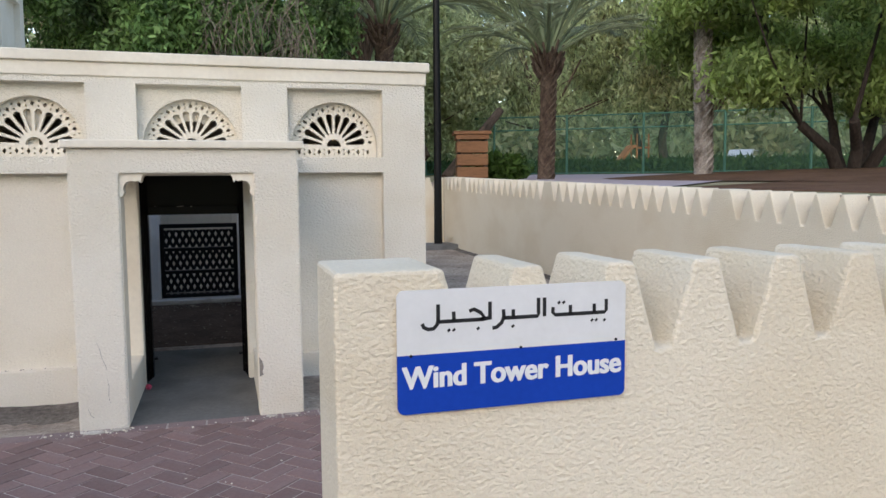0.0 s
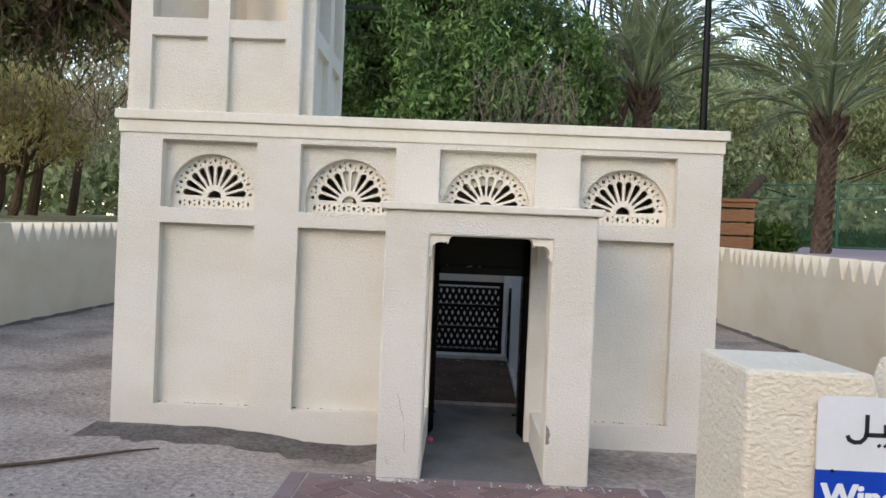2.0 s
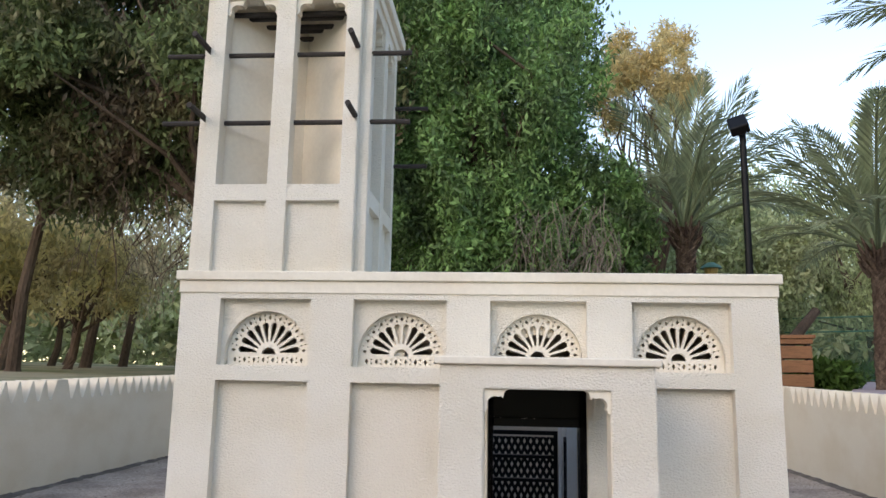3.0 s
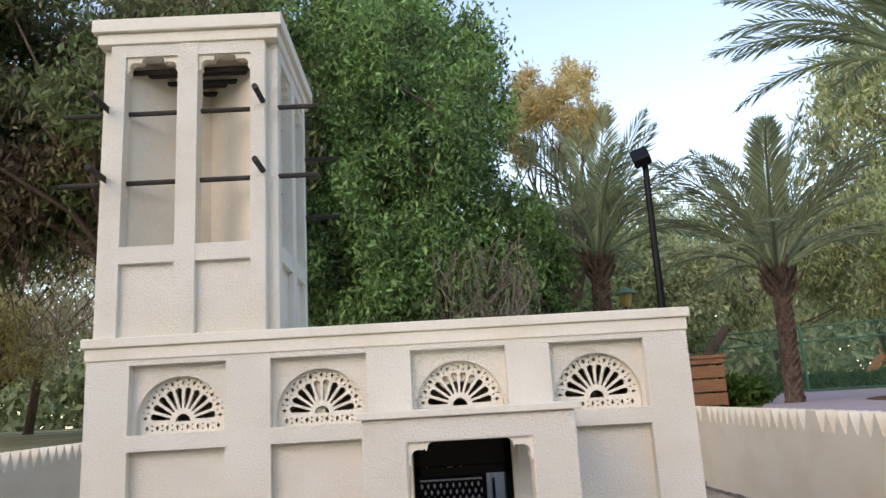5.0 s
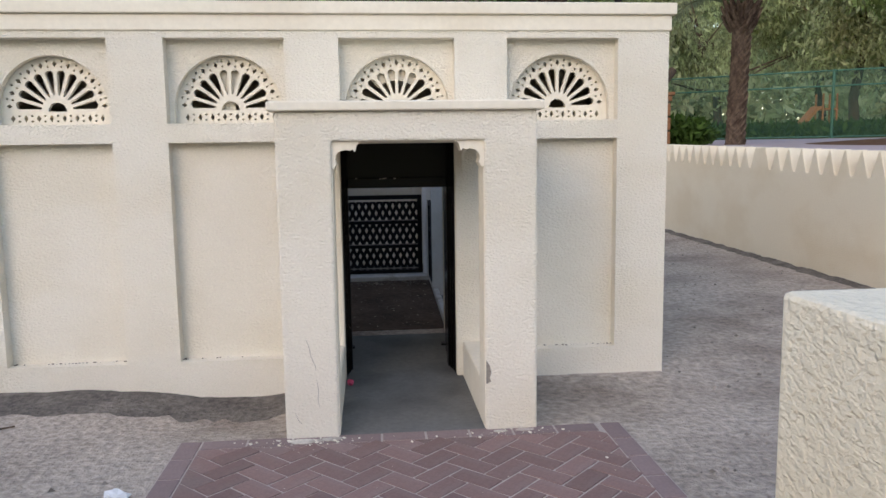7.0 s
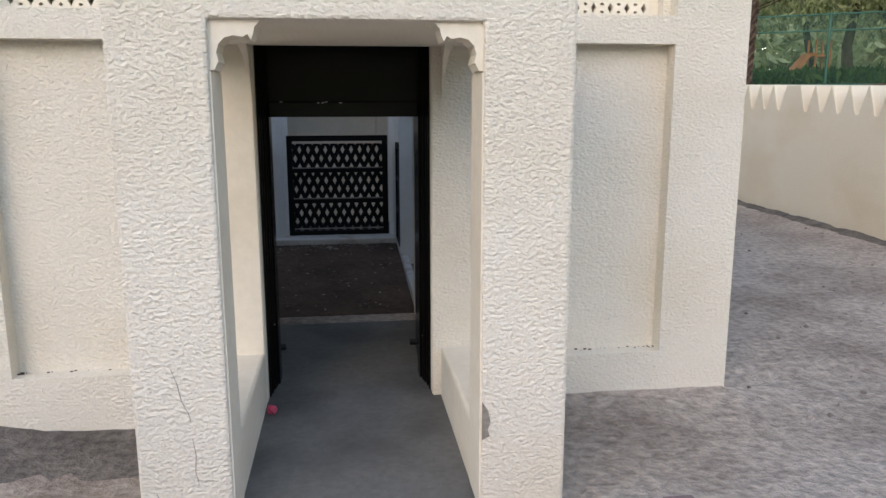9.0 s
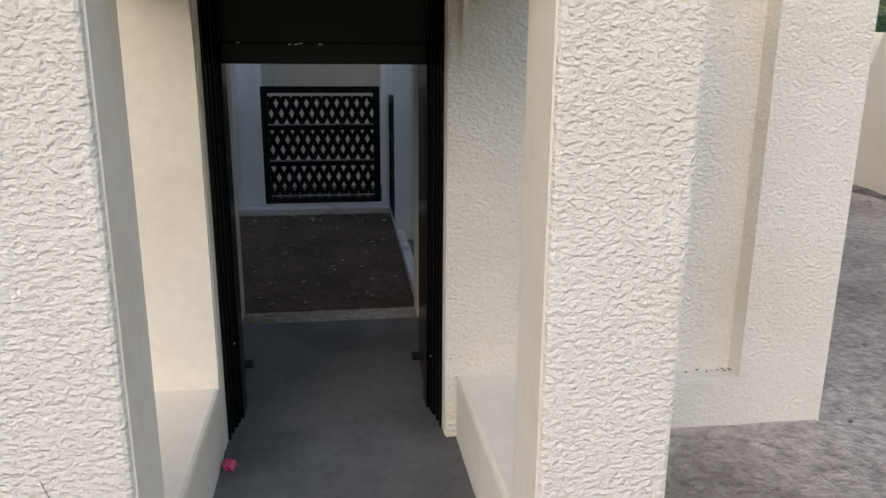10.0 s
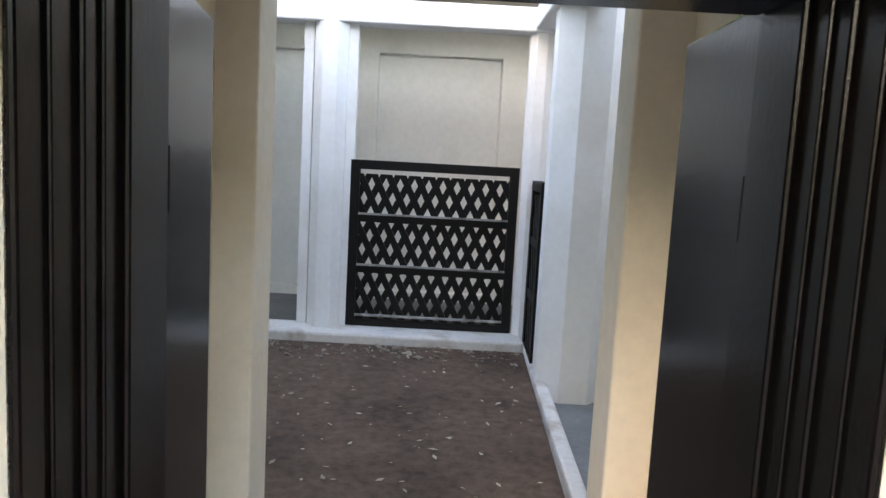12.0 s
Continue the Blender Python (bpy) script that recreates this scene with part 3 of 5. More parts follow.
frame_profile(OX0, RX0 + 0.001)
frame_profile(OX1, RX1 - 0.001)
soften(part("transom_rail", box(OX0, OX1, 5.588, 5.698, OTOP, OTOP + 0.062), BLACK, door), 0.005)
part("transom_panel", box(OX0, OX1, 5.618, 5.650, OTOP + 0.062, DTOP), BLACK, door)
for x, s in ((OX0, 1), (OX1, -1)):
    m = pose(x - 0.006 * s, 5.706, 0, 0, 0, 8.0 if s > 0 else -2.5)
    xa, xb = sorted((0.0, -s * 0.028))
    bm = box(xa, xb, 0.0, 0.295, 0.025, 1.165, m=m)
    leaf = soften(part("door_leaf", bm, BLACK, door, "black gloss door leaf"), 0.004)
    for z in (0.22, 0.95):
        part("hinge", tube([(x - s * 0.006, 5.704, z - 0.035), (x - s * 0.006, 5.704, z + 0.035)], [0.005, 0.005]), BLACKM, leaf)
    xi = 0.0
    soften(part("bolt", box(min(xi, xi + 0.035 * s), max(xi, xi + 0.035 * s), 0.13, 0.18, 0.085, 0.100, m=m), BLACKM, leaf), 0.003)

# ---- the wind tower ----
TX0, TX1, TY0, TY1 = -2.684, -1.360, 5.405, 6.80
tower = thing("wind_tower", "tall cream plaster wind tower with open shafts and dark poles", "wind tower", (0, 0, 0), "structure")
TP, TM, NOTCH = 0.188, 0.150, 0.078
B0, B1, B2, B3, CAP = 2.06, 2.738, 2.862, 4.345, 4.640


def tower_side(width):
    """One face, from 0 to width in x: posts, mullion, band, sunk lower panels, open shafts."""
    c = width / 2
    xs = [0, NOTCH, TP, c - TM / 2, c + TM / 2, width - TP, width - NOTCH, width]
    zs = [B0, B1, B2, B3, 4.445]
    return relief(xs, zs, lambda i, k: (None if k == 2 else 0.045 if k == 0 else 0.0) if i in (2, 4) else NOTCH if i in (0, 6) else -0.006 if i == 3 else 0.0, 0.13)


for m, w in ((pose(TX0 + 0.005, TY0, 0), TX1 - TX0 - 0.01), (pose(TX1, TY0 + 0.005, 0, 0, 0, 90), TY1 - TY0 - 0.01),
             (pose(TX1 - 0.005, TY1, 0, 0, 0, 180), TX1 - TX0 - 0.01), (pose(TX0, TY1 - 0.005, 0, 0, 0, -90), TY1 - TY0 - 0.01)):
    bm = tower_side(w)
    bmesh.ops.transform(bm, matrix=m, verts=bm.verts)
    soften(part("tower_face", bm, STUCCO, tower), 0.006)
    for xa, xb in ((TP, w / 2 - TM / 2), (w / 2 + TM / 2, w - TP)):
        bm = bmesh.new()
        corbel_arch(bm, xa, xb, B3, 0.02, 0.09, m)
        part("shaft_arch", bm, SMOOTH, tower)
cx, cy = (TX0 + TX1) / 2, (TY0 + TY1) / 2
for a in (45, -45):
    part("cross_wall", box(-0.80, 0.80, -0.04, 0.04, B1, 4.40, m=pose(cx, cy, 0, 0, 0, a)), SMOOTH, tower)
for grow, z0, z1 in ((0.02, 4.445, 4.535), (0.055, 4.535, CAP)):
    soften(part("cap", box(TX0 - grow, TX1 + grow, TY0 - grow, TY1 + grow, z0, z1), SMOOTH, tower), 0.008)
for i in range(5):
    y = TY0 + 0.16 + 0.11 * i
    part("ceiling_beam", tube([(TX0 + 0.14, y, 4.29 + 0.02 * (i % 2)), (TX1 - 0.14, y, 4.29 + 0.02 * (i % 2))], [0.022, 0.022]), DARKPOLE, tower)
for z in (3.40, 3.95):
    part("pole", tube([(TX0 - 0.30, TY0 + 0.10, z - 0.03), (TX1 + 0.30, TY0 + 0.10, z - 0.03)], [0.020, 0.020]), DARKPOLE, tower)
    part("pole", tube([(TX0 - 0.30, TY1 - 0.10, z - 0.03), (TX1 + 0.30, TY1 - 0.10, z - 0.03)], [0.020, 0.020]), DARKPOLE, tower)
    for x in (TX0 + 0.06, TX1 - 0.10):
        part("pole", tube([(x, TY0 - 0.26, z - 0.012), (x, TY1 + 0.28, z - 0.012)], [0.022, 0.022]), DARKPOLE, tower)


# ---- yard walls with saw-tooth crests ----
def crest_wall(length, thick, base, top0, top1, first=0.12, pier_every=0, phase=0, pitch=0.248, depth=0.225, bottom=-0.05, a=0.090, b=0.021):
    """A wall along x from 0 to length; its crest rises from top0 to top1 and has V-shaped gaps."""
    bm = bmesh.new()
    t = lambda x: top0 + (top1 - top0) * x / length
    outline = [(0, bottom), (0, t(0))]
    n = 0
    x = first
    while x + 0.2 < length:
        if pier_every and n and (n + phase) % pier_every == 0:
            x += pitch * 0.85
        outline += [(x - a, t(x - a)), (x - b, t(x) - depth), (x + b, t(x) - depth), (x + a, t(x + a))]
        x += pitch
        n += 1
    outline += [(length, t(length)), (length, bottom)]
    add_prism(bm, outline[::-1], 0, thick)
    return bm


def yard_wall(name, m, *a, mat=YARD, label="cream roughcast yard wall with a saw-tooth crest", **k):
    bm = crest_wall(*a, **k)
    bmesh.ops.transform(bm, matrix=m, verts=bm.verts)
    return structure(name, bm, mat, label, "wall", 0.010)


yard_wall("wall_yard_east", pose(WALL_R, -3.0, 0, 0, 0, 90) @ Matrix.Diagonal((1, -1, 1, 1)), 17.9, 0.24, 0, 1.048, 1.510, first=0.264, pier_every=14, phase=10, pitch=0.258, a=0.118, depth=0.255)
yard_wall("wall_yard_west", pose(WALL_L, -3.0, 0, 0, 0, 90), 17.9, 0.24, 0, 1.048, 1.525, first=0.264, pier_every=14, phase=10, pitch=0.258, a=0.118, depth=0.255)
yard_wall("wall_yard_north", pose(WALL_L, WALL_B, 0), WALL_R - WALL_L, 0.28, 0, 1.50, 1.50, pier_every=14, pitch=0.258)
# the low front wall: a plain gate pier on each side of the path
GP = 0.305
yard_wall("wall_yard_south_1", pose(GP, 1.668, 0), WALL_R - GP, 0.30, 0, 1.146, 1.146, first=0.333, pitch=0.241, depth=0.218, a=0.085)
yard_wall("wall_yard_south_2", pose(-1.396, 1.968, 0, 0, 0, 180), -1.396 - WALL_L, 0.30, 0, 1.142, 1.142, first=0.333, pitch=0.241, depth=0.218, a=0.085)

# ---- the sign on the front wall ----
SX0, SX1, SZ0, SZ1, SY = 0.441, 1.004, 0.823, 1.102, 1.663
sign = thing("sign", "white and blue enamel name sign screwed to the wall", "sign", (SX0, SY, SZ0))
SWID, SHEI = SX1 - SX0, SZ1 - SZ0


def rounded(x0, x1, z0, z1, r, top=True, bottom=True):
    out = []
    for cx, cz, a, on in ((x1, z1, 0, top), (x0, z1, 90, top), (x0, z0, 180, bottom), (x1, z0, 270, bottom)):
        if on:
            out += arc(cx - r if cx == x1 else cx + r, cz - r if cz == z1 else cz + r, r, a, a + 90, 5)
        else:
            out.append((cx, cz))
    return out


bm = bmesh.new()
add_prism(bm, rounded(0, SWID, SHEI * 0.480, SHEI, 0.016, True, False), -0.006, -0.001)
part("upper_plate", bm, SIGN_WHITE, sign, "white upper half of the sign")
bm = bmesh.new()
add_prism(bm, rounded(0, SWID, 0, SHEI * 0.480, 0.016, False, True), -0.006, -0.001)
part("lower_plate", bm, SIGN_BLUE, sign, "blue lower half of the sign")


def lettering(name, body, size, at, mat, parent, squeeze=1.0):
    cu = bpy.data.curves.new(name, "FONT")
    cu.body, cu.size, cu.extrude, cu.offset = body, size, 0.0006, 0.0012
    tmp = new("tmp", cu)
    bpy.context.view_layer.update()
    me = bpy.data.meshes.new_from_object(tmp.evaluated_get(bpy.context.evaluated_depsgraph_get()))
    bpy.data.objects.remove(tmp)
    me.transform(Matrix.Rotation(radians(90), 4, "X") @ Matrix.Diagonal((squeeze, 1, 1, 1)))
    xs = [v.co.x for v in me.vertices]
    me.transform(Matrix.Translation((at[0] - min(xs), -0.0068, at[1])))
    me.materials.clear()
    me.materials.append(mat)
    ob = new(name, me)
    ob.parent = parent
    return ob, max(xs) - min(xs)


words, wide = lettering("english_lettering", "Wind Tower House", 0.070, (0.010, SHEI * 0.210), LETTER, sign)
words.scale = (0.540 / wide, 1, 1)
words.location.x = 0.010 * (1 - 0.540 / wide) - 0.0008
for k in (1, 2):
    share("english_lettering", words.data, sign, Matrix.Translation((words.location.x + 0.0015 * k, -0.0002 * k, 0.0004 * k)) @ Matrix.Diagonal((0.540 / wide, 1, 1, 1)))


def stroke(bm, pts, w):
    """A pen stroke of even width through points in u and v of the sign."""
    q = [Vector((u * SWID, 0, (1 - v) * SHEI)) for u, v in pts]
    left, right = [], []
    for i, p in enumerate(q):
        d = (q[min(i + 1, len(q) - 1)] - q[max(i - 1, 0)]).normalized()
        nrm = Vector((-d.z, 0, d.x))
        left.append(bm.verts.new(p + nrm * w / 2 + Vector((0, -0.0068, 0))))
        right.append(bm.verts.new(p - nrm * w / 2 + Vector((0, -0.0068, 0))))
    for i in range(len(q) - 1):
        bm.faces.new((left[i], left[i + 1], right[i + 1], right[i]))


def dot(bm, u, v, s=0.0048):
    x, z = u * SWID, (1 - v) * SHEI
    bm.faces.new([bm.verts.new((x + a * s, -0.0068, z + b * s)) for a, b in ((1, 0.15), (0.1, 1), (-1, -0.1), (-0.15, -1))])


bm = bmesh.new()
PEN = 0.0088
hook = [(0.168, 0.12), (0.168, 0.245), (0.163, 0.285), (0.148, 0.315), (0.126, 0.318), (0.108, 0.300), (0.102, 0.270)]
stroke(bm, hook, PEN)
stroke(bm, [(0.168, 0.262), (0.230, 0.262), (0.302, 0.262), (0.352, 0.262), (0.375, 0.255), (0.380, 0.252)], PEN)
stroke(bm, [(0.232, 0.185), (0.234, 0.262)], PEN)
stroke(bm, [(0.298, 0.190), (0.318, 0.175), (0.345, 0.205), (0.362, 0.245), (0.340, 0.262)], PEN)
stroke(bm, [(0.386, 0.120), (0.386, 0.268)], PEN)
stroke(bm, [(0.444, 0.190), (0.446, 0.250), (0.436, 0.300), (0.414, 0.335), (0.396, 0.340)], PEN)
stroke(bm, [(0.446, 0.262), (0.500, 0.262), (0.595, 0.262), (0.598, 0.240), (0.598, 0.110)], PEN)
stroke(bm, [(0.487, 0.195), (0.487, 0.262)], PEN)
stroke(bm, [(0.625, 0.110), (0.625, 0.268)], PEN)
stroke(bm, [(0.664, 0.195), (0.662, 0.240), (0.674, 0.262), (0.760, 0.262), (0.900, 0.262), (0.908, 0.245), (0.908, 0.150)], PEN)
stroke(bm, [(0.742, 0.185), (0.742, 0.262)], PEN)
stroke(bm, [(0.852, 0.185), (0.852, 0.262)], PEN)
for u, v in ((0.212, 0.335), (0.233, 0.335), (0.335, 0.335), (0.485, 0.335), (0.690, 0.160), (0.712, 0.160), (0.842, 0.325), (0.862, 0.325), (0.900, 0.330)):
    dot(bm, u, v)
part("arabic_lettering", bm, INK, sign, "black lettering")
for u, v in ((0.055, 0.525), (0.52, 0.515), (0.955, 0.505)):
    part("screw", tube([(u * SWID, -0.008, (1 - v) * SHEI), (u * SWID, -0.004, (1 - v) * SHEI)], [0.0035, 0.0035]), BLACKM, sign)

# ---- lamp posts ----
lamp = thing("street_lamp", "tall black steel lamp post with a tilted floodlight head", "street lamp", (4.12, 14.3, 0.10))
part("pole", tube([(0, 0, 0), (0, 0, 0.5), (0, 0, 6.1)], [0.085, 0.078, 0.06], 14), BLACKM, lamp)
part("base_plate", box(-0.35, 0.35, -0.35, 0.30, -0.02, 0.10), CONCRETE, lamp, "concrete footing")
head = soften(part("lamp_head", box(-0.17, 0.17, -0.20, 0.20, -0.10, 0.10, m=pose(-0.10, -0.10, 6.24, 52, -14, -18)), BLACKM, lamp), 0.03)
part("lens", box(-0.14, 0.14, -0.17, 0.17, -0.108, -0.102, m=pose(-0.10, -0.10, 6.24, 52, -14, -18)), GLASSDARK, head)
part("bracket", tube([(0, 0, 6.0), (-0.06, -0.05, 6.14)], [0.05, 0.05]), BLACKM, lamp)

gx, gy = 6.0, 24.0
lantern = thing("garden_lantern", "small park lantern with a green cap and amber glass", "lantern", (gx, gy, ground_z(gx, gy)))
part("post", tube([(0, 0, -0.05), (0, 0, 3.10)], [0.06, 0.05], 10), FENCE_GREEN, lantern)
part("glass", tube([(0, 0, 3.10), (0, 0, 3.50)], [0.13, 0.22], 12), LAMPGLASS, lantern)
part("cap", tube([(0, 0, 3.50), (0, 0, 3.55), (0, 0, 3.69)], [0.34, 0.30, 0.10], 14), FENCE_GREEN, lantern)


# ---- plants ----
def leaf_mesh(name, centers, radii, count, size, mat, long=1.0, hang=0.0, seed=1):
    """Many small leaves round the given clump centres, joined."""
    g = np.random.default_rng(seed)
    c = np.asarray(centers, float)
    r = np.asarray(radii, float)
    wgt = r[:, 0] * r[:, 1] * r[:, 2]
    pick = g.choice(len(c), count, p=wgt / wgt.sum())
    d = g.normal(size=(count, 3))
    d /= np.linalg.norm(d, axis=1)[:, None]
    rad = g.random(count) ** 0.55
    p = c[pick] + d * rad[:, None] * r[pick] * (1 + 0.22 * g.normal(size=(count, 1)))
    a = g.normal(size=(count, 3))
    a[:, 2] -= hang
    a /= np.linalg.norm(a, axis=1)[:, None]
    b = np.cross(a, g.normal(size=(count, 3)))
    b /= np.linalg.norm(b, axis=1)[:, None]
    s = size * (0.55 + 0.9 * g.random((count, 1)))
    a, b = a * s * long, b * s * 0.5
    v = np.stack([p - a, p + b * 0.9 - a * 0.1, p + a, p - b * 0.9 + a * 0.1], 1).reshape(-1, 3)
    me = bpy.data.meshes.new(name)
    me.vertices.add(len(v))
    me.vertices.foreach_set("co", v.ravel())
    me.loops.add(len(v))
    me.loops.foreach_set("vertex_index", np.arange(len(v)))
    me.polygons.add(count)
    me.polygons.foreach_set("loop_start", np.arange(0, len(v), 4))
    me.update(calc_edges=True)
    me.materials.append(mat)
    return me


def tree(label, at, height, trunk_r, crown, count, size, mat, seed, lean=(0, 0), long=1.3, hang=0.3, stems=1, clumps=26, name="tree", group="", fork=0.35, clump=0.30, bark=None):
    """A tree with stems, forking limbs and an uneven crown. crown: centre height and half sizes."""
    g = np.random.default_rng(seed)
    x, y = at
    z = ground_z(x, y)
    t = thing(name, label, "tree", (x, y, z), "", group)
    cz, rx, ry, rz = crown
    centers, radii = [], []
    bm = bmesh.new()
    tips = []
    for i in range(clumps):
        d = g.normal(size=3)
        d /= np.linalg.norm(d)
        if d[2] < -0.35 and hang < 1:
            d[2] *= -0.5
        q = np.array([lean[0], lean[1], cz]) + d * np.array([rx, ry, rz]) * (0.45 + 0.5 * g.random())
        tips.append(q)
        k = clump * (0.7 + 0.7 * g.random())
        centers.append(q)
        radii.append((rx * k, ry * k, rz * k * (1.25 if hang > 0.8 else 0.8)))
    forks = []
    for s in range(stems):
        ang = 2 * math.pi * s / max(stems, 1) + 0.7 * g.random()
        off = 0.30 * trunk_r * 4 * (stems > 1)
        foot = Vector((off * math.cos(ang), off * math.sin(ang), -0.15))
        top = Vector((lean[0] * 0.5 + (0.9 if stems > 1 else 0.15) * math.cos(ang) * rx * 0.3, lean[1] * 0.5 + math.sin(ang) * ry * 0.25 * (stems > 1), cz * fork + 0.4 * g.random()))
        mid = foot.lerp(top, 0.5) + Vector(g.normal(size=3) * trunk_r * 0.8)
        add_tube(bm, [foot, foot.lerp(mid, 0.12), mid, top], [trunk_r * 1.5, trunk_r * 1.05, trunk_r * 0.85, trunk_r * 0.7], 9)
        forks.append(top)
    part("trunk", bm, bark or BARK, t)
    for i, q in enumerate(tips):
        if i > 26 or i % 2 and i > 12:
            continue
        f = min(forks, key=lambda p: (p.x - q[0]) ** 2 + (p.y - q[1]) ** 2)
        e = Vector(q)
        m1 = f.lerp(e, 0.4) + Vector(g.normal(size=3)) * 0.10 * (e - f).length + Vector((0, 0, 0.1 * (e - f).length))
        rr = trunk_r * (0.42 if i < 8 else 0.26)
        part("limb", tube([f, f.lerp(m1, 0.5), m1, m1.lerp(e, 0.6), e], [rr, rr * 0.8, rr * 0.6, rr * 0.35, rr * 0.15], 6), bark or BARK, t)
    ob = new("crown", leaf_mesh("crown", centers, radii, count, size, mat, long, hang, seed))
    ob.parent = t
    return t


# the dense green tree behind the house
tree("large dense dark green tree behind the house", (-0.9, 17.3), 11, 0.34, (5.7, 3.3, 2.6, 5.4), 120000, 0.060, LEAF, 11, clumps=170, hang=1.0, clump=0.14)
tree("tall dark green tree towering behind the roofs", (-3.2, 21.0), 14, 0.40, (9.6, 5.6, 4.0, 6.0), 120000, 0.078, LEAF, 12, clumps=150, hang=1.0, clump=0.14)
tree("low leafy green tree at the foot of the large tree", (2.0, 17.7), 5, 0.12, (2.9, 1.35, 1.3, 2.5), 26000, 0.060, LEAF, 15, clumps=50, hang=1.0, clump=0.2)


def dry_twigs(count, x, y, z, seed):
    """Thin dry branches that fork and hang."""
    gt = np.random.default_rng(seed)
    bm = bmesh.new()
    for i in range(count):
        p = Vector((x[0] + (x[1] - x[0]) * gt.random(), y + 0.5 * gt.normal(), z[0] + (z[1] - z[0]) * gt.random()))
        d = Vector((0.5 * gt.normal(), 0.4 * gt.normal(), -0.7 - 0.5 * gt.random()))
        ln = 0.5 + 0.9 * gt.random()
        q = p + d * ln * 0.5 + Vector(gt.normal(size=3)) * 0.06
        e = q + Vector((d.x * 0.3, d.y * 0.3, d.z)) * ln * 0.5
        add_tube(bm, [p, q, e], [0.010, 0.007, 0.003], 3, False)
        for k in range(2):
            m1 = p.lerp(q, 0.4 + 0.5 * gt.random())
            add_tube(bm, [m1, m1 + Vector((0.25 * gt.normal(), 0.2 * gt.normal(), -0.25 - 0.2 * gt.random()))], [0.005, 0.002], 3, False)
    return bm


TWIG = material("pale_dry_twig", (0.22, 0.18, 0.14), 0.9, 0.2, 3, 30, 0, 0, rand=0.3)
tagged(part("dry_branches", dry_twigs(240, (-0.2, 1.9), 15.7, (2.6, 5.2), 61), TWIG), "tangle of dry grey branches hanging from the green tree", "dry branches", "", "stuff")
tagged(part("dry_branches", dry_twigs(300, (-9.0, -4.2), 14.8, (3.8, 7.4), 62), BARK), "tangle of dry brown branches hanging from the dark tree", "dry branches", "", "stuff")
# the dark spreading tree beside the tower
tree("dark spreading tree with brown hanging branches", (-5.0, 15.6), 10, 0.34, (7.0, 5.8, 3.0, 3.8), 110000, 0.070, LEAF_DARK, 13, lean=(-3.0, -0.8), clumps=110, hang=1.3, clump=0.16, fork=0.42)
tree("dark spreading tree overhanging the yard wall", (-11.5, 16.6), 10, 0.15, (6.6, 4.2, 3.2, 3.0), 60000, 0.07, LEAF_DARK, 14, lean=(0.6, -0.5), clumps=60, hang=1.3, clump=0.17, fork=0.5)
# pale yellow-green trees in the distance; the sun on them is in the leaf colour
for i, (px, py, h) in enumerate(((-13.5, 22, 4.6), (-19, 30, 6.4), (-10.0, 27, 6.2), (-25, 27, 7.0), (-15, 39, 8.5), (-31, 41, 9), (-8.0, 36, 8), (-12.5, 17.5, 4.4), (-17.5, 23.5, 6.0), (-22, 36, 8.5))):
    tree("slender park tree with sunlight put into its yellow-green leaf colour", (px, py), h, 0.16, (h * 0.62, h * 0.42, h * 0.42, h * 0.36), 5000, 0.08, LEAF_YELLOW if i != 3 else LEAF_GREY, 30 + i, lean=(0.3, 0.1), clumps=18, hang=1.1, name="park_tree", group="sunny park trees")
# distance haze is mixed into this pale brown
LEAF_BROWN = material("hazed_brown_leaf", (0.62, 0.54, 0.37), 0.65, 0.15, 0.4, 5, 0, 0, second=(0.37, 0.37, 0.19), rand=0.4, trans=0.6, spec=0.2)
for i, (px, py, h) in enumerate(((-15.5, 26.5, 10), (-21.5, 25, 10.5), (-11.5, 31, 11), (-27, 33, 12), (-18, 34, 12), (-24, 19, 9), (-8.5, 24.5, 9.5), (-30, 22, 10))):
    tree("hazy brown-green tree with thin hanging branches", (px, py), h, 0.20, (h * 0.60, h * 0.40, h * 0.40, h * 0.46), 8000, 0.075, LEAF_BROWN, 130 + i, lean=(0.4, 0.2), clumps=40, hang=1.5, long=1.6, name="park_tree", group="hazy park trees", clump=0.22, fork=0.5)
# the ochre tree between the green tree and the palms
tree("tall tree with warm sunlight put into its ochre crown", (5.0, 27), 12, 0.25, (10.2, 2.3, 2.0, 3.2), 20000, 0.055, LEAF_OCHRE, 41, clumps=40, hang=0.6, long=2.0, clump=0.2)
tree("pale green tree behind the palms", (7.6, 31), 9, 0.25, (4.8, 4.8, 3.0, 3.8), 46000, 0.10, LEAF_HAZE, 42, clumps=50, hang=1.0, clump=0.22)
# weeping trees behind the fence
for i, (px, py, h, w) in enumerate(((14.5, 33, 8.2, 5.0), (20, 28.5, 8.4, 5.2), (25.5, 24.5, 9, 5.4), (28, 17, 8.5, 5.2), (12, 42, 11, 6), (22, 38, 11, 6.5), (33, 30, 12, 7), (4, 44, 10, 6), (19.3, 30.2, 16.5, 4.6))):
    tree("weeping grey-green tree behind the court fence", (px, py), h, 0.22, (h * 0.62, w, w * 0.8, h * 0.42), 22000 if i < 4 else 30000 if i == 8 else 16000, 0.085 if i < 4 else 0.11, LEAF_GREY, 50 + i, clumps=34, hang=1.6, long=1.6, name="weeping_tree", group="weeping trees", clump=0.24)
# the dark many-stemmed tree on the mulch mound
tree("dark many-stemmed tree on the mulch mound", (11.4, 11.6), 6, 0.125, (3.1, 4.0, 3.4, 1.9), 90000, 0.06, LEAF_MOUND, 70, stems=5, clumps=70, hang=1.0, fork=0.24, clump=0.17, bark=DARKBARK)
